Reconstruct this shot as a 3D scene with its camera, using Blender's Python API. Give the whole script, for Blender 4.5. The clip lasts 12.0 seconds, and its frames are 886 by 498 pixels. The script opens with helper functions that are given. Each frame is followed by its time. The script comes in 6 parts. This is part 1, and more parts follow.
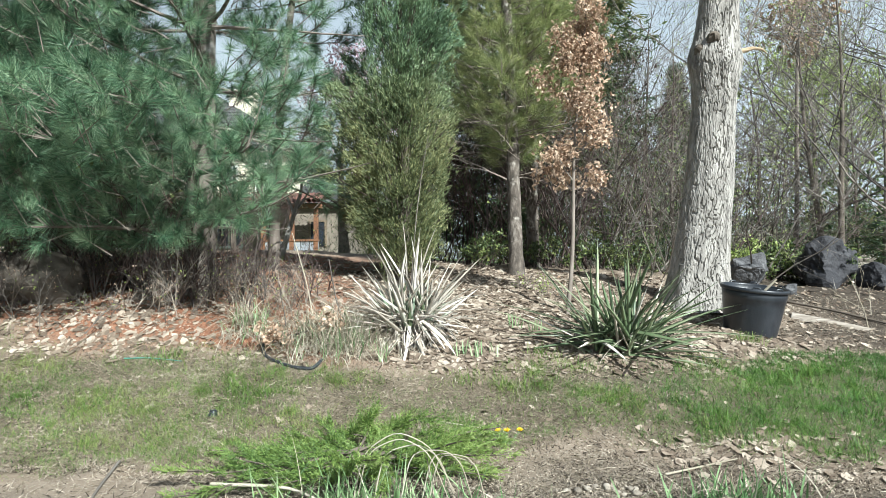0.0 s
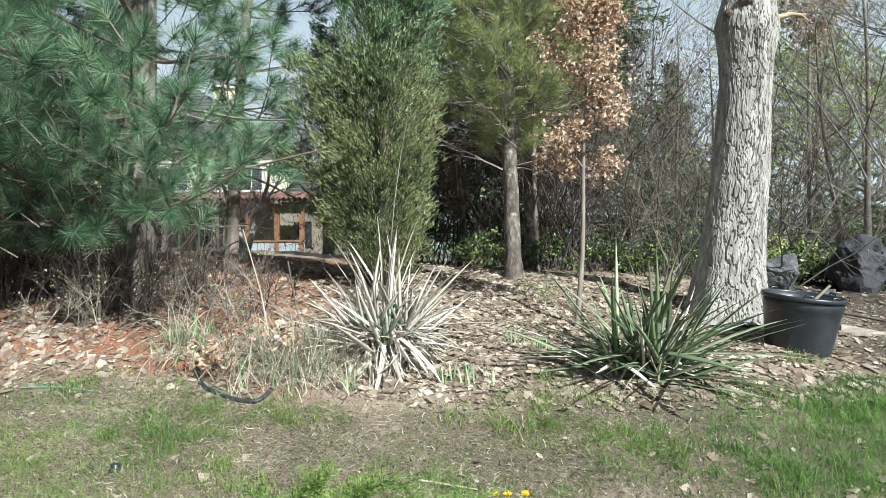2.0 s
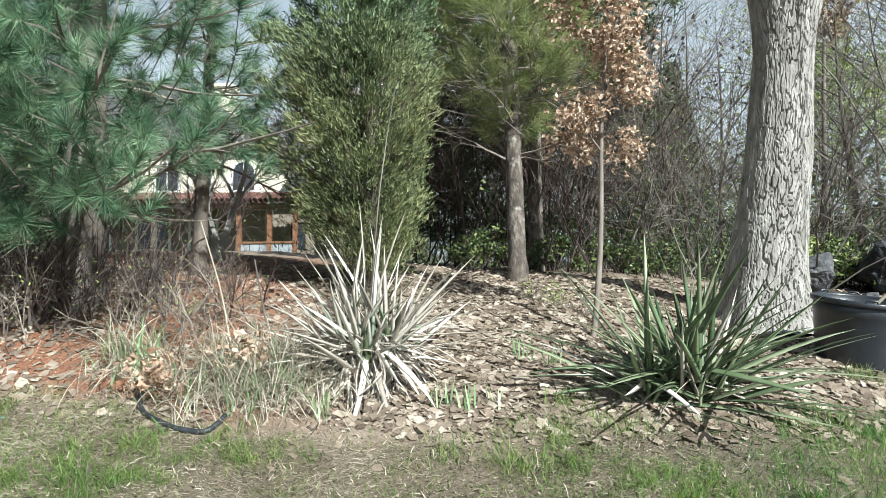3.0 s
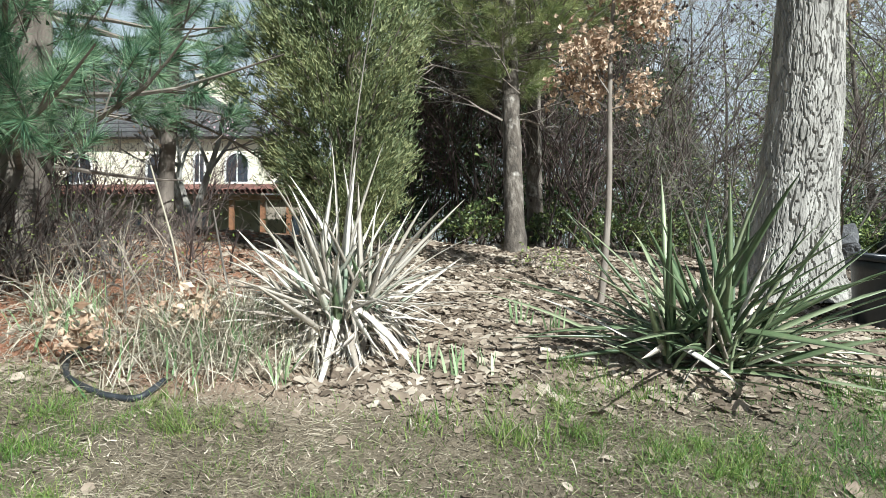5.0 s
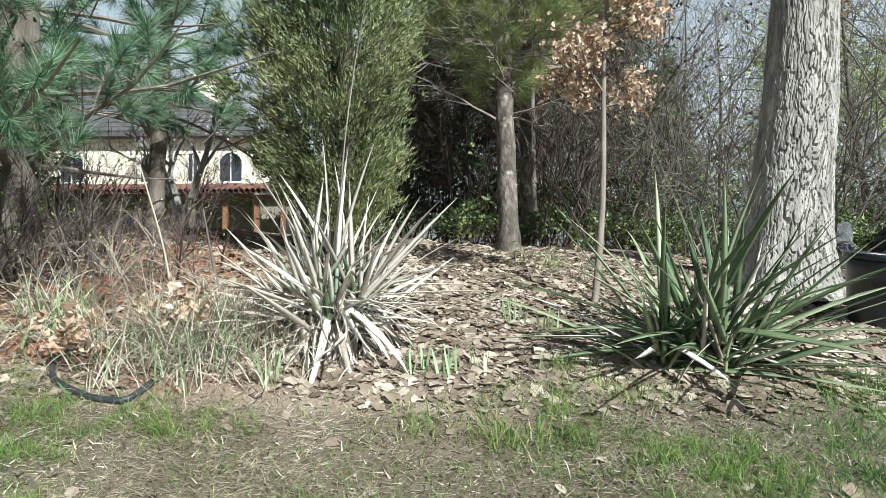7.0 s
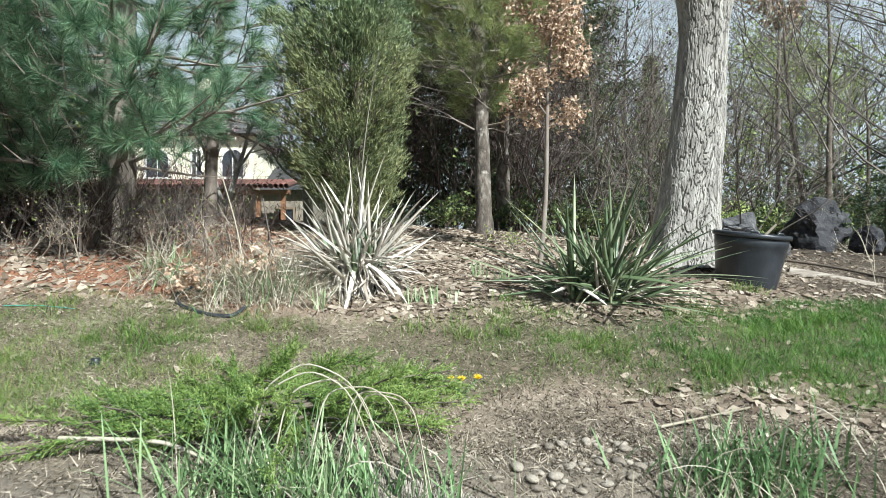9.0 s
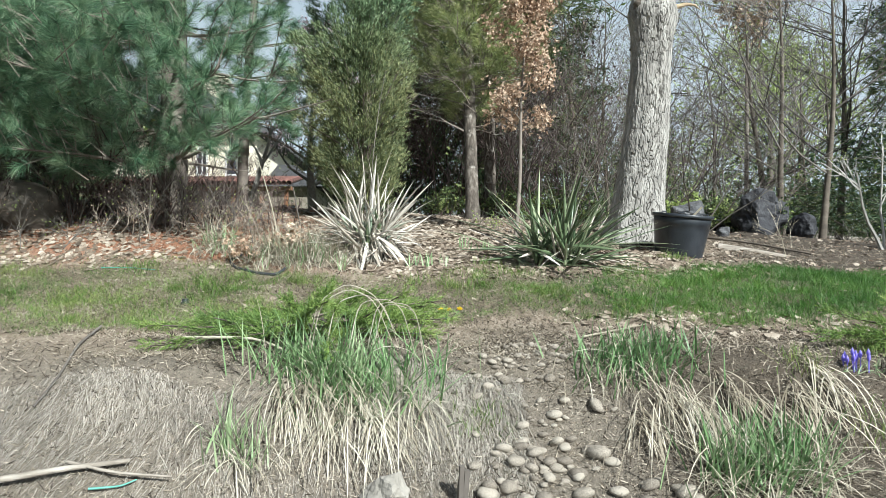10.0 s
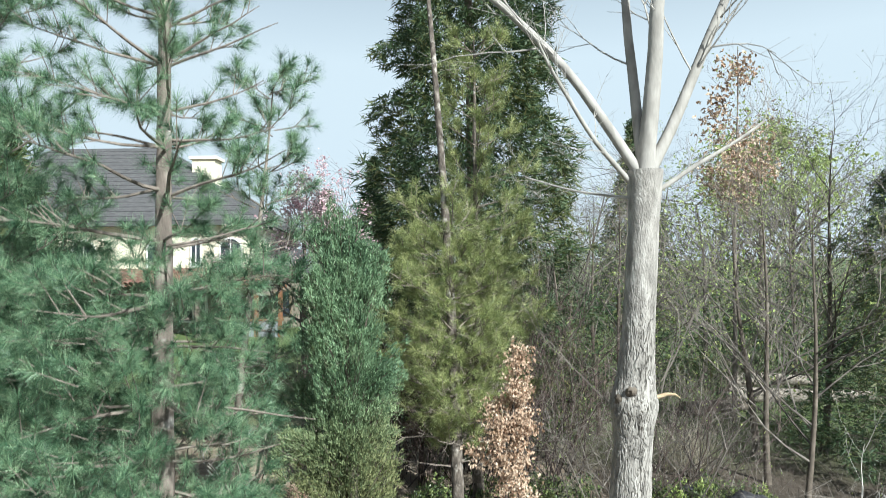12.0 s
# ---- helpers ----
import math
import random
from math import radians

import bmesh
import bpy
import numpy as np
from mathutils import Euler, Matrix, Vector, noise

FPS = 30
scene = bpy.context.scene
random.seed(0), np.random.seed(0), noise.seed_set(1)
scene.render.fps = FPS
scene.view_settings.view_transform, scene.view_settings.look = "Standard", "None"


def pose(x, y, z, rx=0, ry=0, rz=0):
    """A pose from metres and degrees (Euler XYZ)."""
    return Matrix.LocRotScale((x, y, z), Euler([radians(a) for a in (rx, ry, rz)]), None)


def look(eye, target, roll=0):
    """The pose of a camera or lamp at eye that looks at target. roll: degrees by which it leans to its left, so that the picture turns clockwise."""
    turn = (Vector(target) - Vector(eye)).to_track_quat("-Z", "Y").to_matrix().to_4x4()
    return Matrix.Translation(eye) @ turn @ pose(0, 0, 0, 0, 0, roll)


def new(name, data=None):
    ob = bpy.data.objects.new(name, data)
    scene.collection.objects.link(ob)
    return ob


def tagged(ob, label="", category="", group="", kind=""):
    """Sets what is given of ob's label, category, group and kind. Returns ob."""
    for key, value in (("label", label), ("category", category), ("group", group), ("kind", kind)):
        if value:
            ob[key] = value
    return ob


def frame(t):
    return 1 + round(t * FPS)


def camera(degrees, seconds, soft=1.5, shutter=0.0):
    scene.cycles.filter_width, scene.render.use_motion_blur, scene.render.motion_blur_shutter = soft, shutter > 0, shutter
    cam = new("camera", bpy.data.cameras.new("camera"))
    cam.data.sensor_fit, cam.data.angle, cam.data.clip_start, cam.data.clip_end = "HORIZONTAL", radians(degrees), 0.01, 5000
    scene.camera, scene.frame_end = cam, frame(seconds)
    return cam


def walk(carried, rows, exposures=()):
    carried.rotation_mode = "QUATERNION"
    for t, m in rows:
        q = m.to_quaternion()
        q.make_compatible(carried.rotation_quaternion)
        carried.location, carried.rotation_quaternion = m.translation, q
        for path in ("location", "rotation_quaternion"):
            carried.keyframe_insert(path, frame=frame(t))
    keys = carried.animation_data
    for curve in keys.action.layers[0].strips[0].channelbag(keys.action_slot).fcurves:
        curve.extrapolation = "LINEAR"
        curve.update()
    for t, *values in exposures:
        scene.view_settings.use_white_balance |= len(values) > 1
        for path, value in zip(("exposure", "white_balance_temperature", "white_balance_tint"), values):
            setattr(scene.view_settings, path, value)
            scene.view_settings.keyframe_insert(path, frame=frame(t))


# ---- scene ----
cam = camera(65.4, 12.0, soft=0.45, shutter=0.1)
PATH = [
    (0, (0.141, 0.078, 1.369), (0.093, 2.077, 1.431), -0.38),
    (0.5, (0.155, 0.169, 1.361), (0.112, 2.167, 1.424), -0.41),
    (1, (0.159, 0.347, 1.363), (0.123, 2.346, 1.428), -0.44),
    (1.5, (0.167, 0.594, 1.373), (0.136, 2.592, 1.438), -0.41),
    (2, (0.168, 0.879, 1.388), (0.142, 2.878, 1.453), -0.41),
    (2.5, (0.163, 1.182, 1.401), (0.143, 3.181, 1.471), -0.44),
    (4.5, (0.218, 1.857, 1.202), (0.203, 3.855, 1.277), -0.24),
    (5, (0.214, 1.861, 1.192), (0.201, 3.859, 1.263), -0.20),
    (5.5, (0.213, 1.866, 1.194), (0.203, 3.865, 1.264), -0.19),
    (6, (0.218, 1.869, 1.193), (0.212, 3.867, 1.264), -0.22),
    (6.5, (0.220, 1.902, 1.192), (0.217, 3.900, 1.263), -0.29),
    (8.5, (0.243, 1.263, 1.186), (0.262, 3.262, 1.244), -0.22),
    (9, (0.252, 0.705, 1.050), (0.274, 2.704, 1.107), -0.22),
    (9.5, (0.261, 0.042, 0.891), (0.286, 2.041, 0.946), -0.30),
    (10, (0.264, -0.299, 0.880), (0.295, 1.700, 0.931), -0.35),
    (10.5, (0.277, -0.365, 1.171), (0.311, 1.634, 1.218), -0.49),
    (11, (0.298, -0.402, 1.762), (0.335, 1.597, 1.808), -0.61),
    (11.5, (0.336, -0.443, 2.653), (0.374, 1.556, 2.693), -0.90),
    (12, (0.395, -0.466, 4.186), (0.436, 1.533, 4.228), -0.90),
]
walk(cam, [(t, look(eye, target, roll)) for t, eye, target, roll in PATH],
     [(0.0, 1.01, 5900, 2), (2.7, 0.97, 5900, 2), (5.5, 0.88, 5900, 2), (8.5, 0.92, 5900, 2), (10.0, 0.87, 5900, 2), (10.6, 0.86, 5900, 2), (12.0, 1.02, 5900, 2)])

# ---- world and sun ----
SUN_EL, SUN_FROM = radians(37), Vector((0.58, -0.815))
world = bpy.data.worlds.new("sky_world")
world.use_nodes = True
scene.world = world
wn, wl = world.node_tree.nodes, world.node_tree.links
sky = wn.new("ShaderNodeTexSky")
sky.sky_type, sky.sun_disc = "NISHITA", False
sky.sun_elevation, sky.sun_rotation = SUN_EL, math.atan2(SUN_FROM.x, SUN_FROM.y)
sky.air_density, sky.dust_density, sky.ozone_density = 1.0, 2.5, 1.0
# thin high haze that whitens the blue
haze, hz_map, hz_mix = wn.new("ShaderNodeTexNoise"), wn.new("ShaderNodeMapRange"), wn.new("ShaderNodeMix")
haze.inputs["Scale"].default_value, haze.inputs["Detail"].default_value = 2.2, 5
hz_map.inputs[1].default_value, hz_map.inputs[2].default_value, hz_map.inputs[3].default_value, hz_map.inputs[4].default_value = 0.3, 0.7, 0.05, 0.25
hz_mix.data_type = "RGBA"
wl.new(wn.new("ShaderNodeTexCoord").outputs["Generated"], haze.inputs["Vector"])
wl.new(haze.outputs["Fac"], hz_map.inputs[0])
# the haze thickens towards the horizon
low, low_map, low_max = wn.new("ShaderNodeSeparateXYZ"), wn.new("ShaderNodeMapRange"), wn.new("ShaderNodeMath")
wl.new(wn["Texture Coordinate"].outputs["Generated"], low.inputs[0])
wl.new(low.outputs[2], low_map.inputs[0])
low_map.inputs[1].default_value, low_map.inputs[2].default_value, low_map.inputs[3].default_value, low_map.inputs[4].default_value = 0.28, 0.62, 1.0, 0.0
low_max.operation = "MAXIMUM"
wl.new(hz_map.outputs[0], low_max.inputs[0])
wl.new(low_map.outputs[0], low_max.inputs[1])
wl.new(low_max.outputs[0], hz_mix.inputs[0])
wl.new(sky.outputs[0], hz_mix.inputs[6])
hz_mix.inputs[7].default_value = (10.2, 11.2, 12.0, 1)
wl.new(hz_mix.outputs[2], wn["Background"].inputs[0])
wn["Background"].inputs[1].default_value = 0.037
sun = new("sun", bpy.data.lights.new("sun", "SUN"))
sun.data.energy, sun.data.angle, sun.data.color = 5.0, radians(0.5), (1.0, 0.96, 0.90)
d = SUN_FROM.normalized()
sun.matrix_world = look((d.x * 30, d.y * 30, 30 * math.tan(SUN_EL)), (0, 0, 0))


# ---- small tools ----
rng = np.random.default_rng(7)


def vnoise(x, y, z=0.0, seed=0):
    """Smooth value noise in 0..1, for arrays."""
    x, y, z = np.broadcast_arrays(np.asarray(x, float), np.asarray(y, float), np.asarray(z, float))
    xi, yi, zi = np.floor(x), np.floor(y), np.floor(z)
    fx, fy, fz = x - xi, y - yi, z - zi
    fx, fy, fz = (f * f * (3 - 2 * f) for f in (fx, fy, fz))
    out = 0.0
    for i in (0, 1):
        for j in (0, 1):
            for k in (0, 1):
                h = np.sin((xi + i) * 127.1 + (yi + j) * 311.7 + (zi + k) * 74.7 + seed * 19.19) * 43758.5453
                out = out + (h - np.floor(h)) * (fx if i else 1 - fx) * (fy if j else 1 - fy) * (fz if k else 1 - fz)
    return out


def sstep(a, b, x):
    t = np.clip((np.asarray(x, float) - a) / (b - a), 0, 1)
    return t * t * (3 - 2 * t)


class Soup:
    """Gathers vertices and faces into one mesh."""

    def __init__(self):
        self.v, self.f, self.n, self.sticks = [], [], 0, []

    def stick(self, a, b, ra, rb):
        self.sticks.append((*a, *b, ra, rb))

    def add(self, v, f):
        v, f = np.asarray(v, float).reshape(-1, 3), np.asarray(f, int)
        self.v.append(v)
        self.f.append(f + self.n)
        self.n += len(v)

    def mesh(self, name, mat, smooth=False):
        if self.sticks:
            q = np.array(self.sticks)
            a, b = q[:, :3], q[:, 3:6]
            t = b - a
            t /= np.linalg.norm(t, axis=1)[:, None] + 1e-9
            e = np.cross(t, np.where(np.abs(t[:, 2:3]) < 0.8, np.array((0.0, 0, 1)), np.array((1.0, 0, 0))))
            e /= np.linalg.norm(e, axis=1)[:, None] + 1e-9
            g = np.cross(t, e)
            rings = [o + (e * math.cos(w) + g * math.sin(w)) * r for o, r in ((a, q[:, 6:7]), (b, q[:, 7:8])) for w in (0.0, 2.094, 4.189)]
            i = np.arange(len(q))[:, None] * 6
            self.add(np.stack(rings, 1).reshape(-1, 3), np.concatenate([i + np.array((k, (k + 1) % 3, 3 + (k + 1) % 3, 3 + k)) for k in range(3)]))
        me = bpy.data.meshes.new(name)
        v = np.concatenate(self.v)
        me.vertices.add(len(v))
        me.vertices.foreach_set("co", v.ravel())
        loops = np.concatenate([f.ravel() for f in self.f])
        total = np.concatenate([np.full(len(f), f.shape[1]) for f in self.f])
        start = np.concatenate([[0], np.cumsum(total)[:-1]])
        me.loops.add(len(loops))
        me.loops.foreach_set("vertex_index", loops)
        me.polygons.add(len(total))
        me.polygons.foreach_set("loop_start", start)
        me.polygons.foreach_set("loop_total", total)
        me.polygons.foreach_set("use_smooth", np.full(len(total), smooth))
        me.materials.append(mat)
        me.update(calc_edges=True)
        return me


def frames_along(p):
    p = np.asarray(p, float)
    t = np.gradient(p, axis=0)
    t /= np.linalg.norm(t, axis=1)[:, None] + 1e-9
    ref = np.array((0.0, 0, 1)) if abs(t[0][2]) < 0.85 else np.array((1.0, 0, 0))
    a = np.cross(t, ref)
    a /= np.linalg.norm(a, axis=1)[:, None] + 1e-9
    return t, a, np.cross(t, a)


def tube(soup, p, r, sides=6, cap=False):
    """A tapered tube along the points p with radii r."""
    p = np.asarray(p, float)
    r = np.broadcast_to(np.asarray(r, float), len(p))
    _, a, b = frames_along(p)
    ang = np.arange(sides) * 2 * np.pi / sides
    ring = a[:, None] * np.cos(ang)[None, :, None] + b[:, None] * np.sin(ang)[None, :, None]
    v = p[:, None] + ring * r[:, None, None]
    i, j = np.meshgrid(np.arange(len(p) - 1), np.arange(sides), indexing="ij")
    k = (j + 1) % sides
    f = np.stack([i * sides + j, i * sides + k, (i + 1) * sides + k, (i + 1) * sides + j], -1).reshape(-1, 4)
    soup.add(v.reshape(-1, 3), f)
    if cap:
        n = len(p)
        soup.add(np.vstack([v[0], p[:1]]), [(q, sides, (q + 1) % sides) for q in range(sides)])
        soup.add(np.vstack([v[n - 1], p[-1:]]), [(q, (q + 1) % sides, sides) for q in range(sides)])


def needles(soup, base, way, length, width, rnd):
    """Thin pointed blades: base points, directions, lengths, widths."""
    n = len(base)
    side = np.cross(way, rnd.normal(size=(n, 3)))
    side /= np.linalg.norm(side, axis=1)[:, None] + 1e-9
    w = np.broadcast_to(width, n)[:, None] * side * 0.5
    l = np.broadcast_to(length, n)[:, None]
    v = np.stack([base - w, base + w, base + way * l], 1).reshape(-1, 3)
    soup.add(v, np.arange(3 * n).reshape(n, 3))


def unit(v):
    return v / (np.linalg.norm(v, axis=-1, keepdims=True) + 1e-9)


GROUPS = {"pine_tree": "pines", "iris_clump": "iris clumps", "bare_shrub": "bare shrubs of the thicket", "evergreen_shrub": "low evergreen shrubs", "yucca": "yuccas",
          "bare_tree": "bare trees", "grass_tuft": "grass tufts", "spruce": "spruces", "oak_sapling": "oak saplings", "creeping_juniper": "creeping junipers"}


def thing(name, label, category, group="", at=(0, 0, 0)):
    group = group or GROUPS.get(name, "")
    ob = new(name)
    ob.location = at
    ob.empty_display_size = 0.1
    return tagged(ob, label, category, group)


def part(name, mesh, parent, label="", kind=""):
    """Links a mesh as one part; the mesh is given in the world's frame relative to the parent's base."""
    ob = new(name, mesh)
    ob.parent = parent
    return tagged(ob, label, kind=kind)


# ---- materials ----
def material(name, ramp, scale=8.0, detail=6.0, rough=0.8, bump=0.3, bump_scale=None, island=0.0, obj=0.0, stretch=(1, 1, 1), metal=0.0, through_light=0.0, spots=None):
    """A noise-driven surface: ramp of colours, grain and relief at real size, and a spread between pieces."""
    m = bpy.data.materials.new(name)
    m.use_nodes = True
    n, l = m.node_tree.nodes, m.node_tree.links
    bs = n["Principled BSDF"]
    bs.inputs["Roughness"].default_value, bs.inputs["Metallic"].default_value = rough, metal
    tc, mp, nz = n.new("ShaderNodeTexCoord"), n.new("ShaderNodeMapping"), n.new("ShaderNodeTexNoise")
    mp.inputs["Scale"].default_value = stretch
    l.new(tc.outputs["Object"], mp.inputs[0])
    l.new(mp.outputs[0], nz.inputs["Vector"])
    nz.inputs["Scale"].default_value, nz.inputs["Detail"].default_value = scale, detail
    fac = nz.outputs["Fac"]
    for spread, out in ((island, ("ShaderNodeNewGeometry", "Random Per Island")), (obj, ("ShaderNodeObjectInfo", "Random"))):
        if spread:
            g, mul, add = n.new(out[0]), n.new("ShaderNodeMath"), n.new("ShaderNodeMath")
            mul.operation, add.operation = "MULTIPLY_ADD", "ADD"
            l.new(g.outputs[out[1]], mul.inputs[0])
            mul.inputs[1].default_value, mul.inputs[2].default_value = spread, -spread / 2
            l.new(fac, add.inputs[0])
            l.new(mul.outputs[0], add.inputs[1])
            fac = add.outputs[0]
    cr = n.new("ShaderNodeValToRGB")
    els = cr.color_ramp.elements
    for i, (pos, col) in enumerate(ramp):
        e = els[i] if i < 2 else els.new(pos)
        e.position, e.color = pos, (*col, 1)
    l.new(fac, cr.inputs[0])
    col = cr.outputs[0]
    if spots:
        sz, sr, mx = n.new("ShaderNodeTexNoise"), n.new("ShaderNodeMapRange"), n.new("ShaderNodeMix")
        sz.inputs["Scale"].default_value, sz.inputs["Detail"].default_value = spots[0], 8
        l.new(tc.outputs["Object"], sz.inputs["Vector"])
        l.new(sz.outputs["Fac"], sr.inputs[0])
        sr.inputs[1].default_value, sr.inputs[2].default_value = spots[1], spots[1] + 0.12
        mx.data_type = "RGBA"
        l.new(sr.outputs[0], mx.inputs[0])
        l.new(col, mx.inputs[6])
        mx.inputs[7].default_value = (*spots[2], 1)
        col = mx.outputs[2]
    l.new(col, bs.inputs["Base Color"])
    if bump:
        b2, bp = n.new("ShaderNodeTexNoise"), n.new("ShaderNodeBump")
        b2.inputs["Scale"].default_value, b2.inputs["Detail"].default_value = bump_scale or scale * 4, 8
        l.new(mp.outputs[0], b2.inputs["Vector"])
        l.new(b2.outputs["Fac"], bp.inputs["Height"])
        bp.inputs["Strength"].default_value, bp.inputs["Distance"].default_value = bump, 0.01
        l.new(bp.outputs[0], bs.inputs["Normal"])
    if through_light:
        tr, ms = n.new("ShaderNodeBsdfTranslucent"), n.new("ShaderNodeMixShader")
        l.new(col, tr.inputs[0])
        ms.inputs[0].default_value = through_light
        l.new(bs.outputs[0], ms.inputs[1])
        l.new(tr.outputs[0], ms.inputs[2])
        l.new(ms.outputs[0], n["Material Output"].inputs[0])
    return m


def ramp3(a, b, c):
    return [(0.2, a), (0.8, c), (0.5, b)]


M_NEEDLE = material("pine_needles", ramp3((0.035, 0.085, 0.048), (0.12, 0.225, 0.125), (0.32, 0.44, 0.265)), 7, 1, 0.42, 0, island=0.5, through_light=0.25)
M_NEEDLE_O = material("olive_needles", ramp3((0.10, 0.145, 0.05), (0.27, 0.315, 0.12), (0.50, 0.52, 0.24)), 6, 2, 0.45, 0, island=0.5, through_light=0.35)
M_SPRUCE = material("dark_evergreen_sprays", ramp3((0.028, 0.055, 0.026), (0.065, 0.11, 0.045), (0.15, 0.15, 0.055)), 0.7, 2, 0.55, 0, island=0.5, through_light=0.25)
M_JUN_COL = material("juniper_column_sprays", ramp3((0.052, 0.075, 0.032), (0.155, 0.185, 0.08), (0.33, 0.34, 0.16)), 2.2, 3, 0.6, 0, island=0.5, through_light=0.25, spots=(2.3, 0.63, (0.27, 0.20, 0.09)))
M_JUN_LOW = material("creeping_juniper_sprays", ramp3((0.08, 0.145, 0.035), (0.18, 0.275, 0.065), (0.33, 0.42, 0.13)), 3, 2, 0.55, 0, island=0.5, through_light=0.3)
M_BARK_PINE = material("pine_bark", ramp3((0.06, 0.05, 0.042), (0.15, 0.125, 0.105), (0.33, 0.29, 0.25)), 12, 10, 0.92, 1.0, 40, stretch=(1, 1, 0.35), spots=(5, 0.62, (0.42, 0.40, 0.37)))
M_BARK_SCAR = material("scarred_pine_bark", ramp3((0.018, 0.015, 0.013), (0.10, 0.083, 0.068), (0.30, 0.265, 0.23)), 24, 14, 0.92, 1.0, 70, stretch=(1, 1, 0.45), spots=(11, 0.58, (0.42, 0.39, 0.35)))
M_BARK_DARK = material("dark_branch_bark", ramp3((0.05, 0.042, 0.035), (0.11, 0.09, 0.07), (0.20, 0.17, 0.14)), 9, 8, 0.9, 0.5)
M_BARK_BIG = material("furrowed_grey_bark", ramp3((0.125, 0.117, 0.105), (0.285, 0.268, 0.245), (0.48, 0.46, 0.425)), 18, 12, 0.92, 1.0, 90, stretch=(1, 1, 0.35))
M_LIMB = material("smooth_grey_bark", ramp3((0.17, 0.16, 0.145), (0.30, 0.285, 0.26), (0.44, 0.42, 0.39)), 10, 8, 0.85, 0.4, stretch=(1, 1, 0.4))
M_SAPBARK = material("brown_young_bark", ramp3((0.10, 0.083, 0.07), (0.19, 0.16, 0.135), (0.31, 0.27, 0.23)), 20, 8, 0.85, 0.4, stretch=(1, 1, 0.4))
M_TWIG = material("bare_twigs", ramp3((0.05, 0.043, 0.038), (0.12, 0.104, 0.09), (0.26, 0.234, 0.205)), 3, 4, 0.9, 0, island=0.4)
M_TWIG_PALE = material("pale_dry_twigs", ramp3((0.12, 0.095, 0.075), (0.29, 0.24, 0.195), (0.50, 0.44, 0.37)), 3, 4, 0.9, 0, island=0.5)
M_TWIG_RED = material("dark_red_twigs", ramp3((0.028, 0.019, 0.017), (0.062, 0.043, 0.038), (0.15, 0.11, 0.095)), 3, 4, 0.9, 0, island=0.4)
M_POST = material("tan_timber_post", ramp3((0.10, 0.075, 0.05), (0.19, 0.145, 0.10), (0.30, 0.24, 0.17)), 8, 6, 0.8, 0.4, stretch=(1, 1, 0.2))
M_WOODCUT = material("torn_yellow_wood", ramp3((0.24, 0.17, 0.10), (0.38, 0.29, 0.18), (0.55, 0.45, 0.31)), 12, 6, 0.8, 0.5, stretch=(1, 1, 6))
M_OAKLEAF = material("dry_oak_leaf", ramp3((0.23, 0.145, 0.09), (0.47, 0.335, 0.235), (0.68, 0.545, 0.42)), 4, 4, 0.75, 0.2, island=0.6, through_light=0.2)
M_LITTER = material("bleached_fallen_leaf", ramp3((0.13, 0.097, 0.07), (0.255, 0.20, 0.15), (0.50, 0.43, 0.35)), 6, 5, 0.8, 0.3, island=0.65, obj=0.4, through_light=0.1)
M_GRASS = material("spring_grass", ramp3((0.07, 0.14, 0.026), (0.15, 0.25, 0.052), (0.33, 0.36, 0.125)), 1.2, 3, 0.55, 0, island=0.5, through_light=0.3)
M_GRASS_LUSH = material("lush_grass", ramp3((0.036, 0.10, 0.017), (0.08, 0.19, 0.032), (0.20, 0.30, 0.072)), 1.6, 3, 0.5, 0, island=0.5, through_light=0.3)
M_STRAW = material("dry_straw", ramp3((0.23, 0.195, 0.14), (0.41, 0.365, 0.28), (0.62, 0.575, 0.475)), 3, 3, 0.7, 0, island=0.6, through_light=0.15)
M_THATCH = material("dull_dead_thatch", ramp3((0.15, 0.122, 0.085), (0.27, 0.228, 0.165), (0.43, 0.375, 0.285)), 3, 3, 0.8, 0, island=0.6, through_light=0.1)
M_GREYSTRAW = material("weathered_root_fibres", ramp3((0.14, 0.12, 0.10), (0.265, 0.238, 0.20), (0.43, 0.39, 0.335)), 2, 3, 0.85, 0, island=0.7)
M_IRIS = material("iris_blades", ramp3((0.12, 0.22, 0.085), (0.235, 0.36, 0.165), (0.42, 0.52, 0.30)), 3, 3, 0.5, 0, island=0.5, obj=0.4, through_light=0.25)
M_YUC_G = material("green_yucca_leaf", ramp3((0.052, 0.083, 0.042), (0.125, 0.172, 0.088), (0.29, 0.325, 0.20)), 5, 4, 0.38, 0.2, 30, obj=0.6, stretch=(0.6, 4, 4), spots=(6, 0.62, (0.40, 0.36, 0.21)))
M_YUC_D = material("bleached_yucca_leaf", ramp3((0.28, 0.24, 0.20), (0.55, 0.495, 0.43), (0.76, 0.71, 0.635)), 5, 5, 0.75, 0.3, 30, obj=0.6, stretch=(0.5, 5, 5), spots=(5, 0.68, (0.28, 0.33, 0.25)))
M_YUC_STEM = material("yucca_stem_fibres", ramp3((0.06, 0.045, 0.035), (0.14, 0.11, 0.08), (0.26, 0.21, 0.16)), 12, 6, 0.9, 0.8)
M_POT = material("black_plastic", ramp3((0.012, 0.014, 0.018), (0.021, 0.024, 0.030), (0.042, 0.047, 0.056)), 6, 8, 0.36, 0.12, 60, spots=(9, 0.70, (0.09, 0.10, 0.115)))
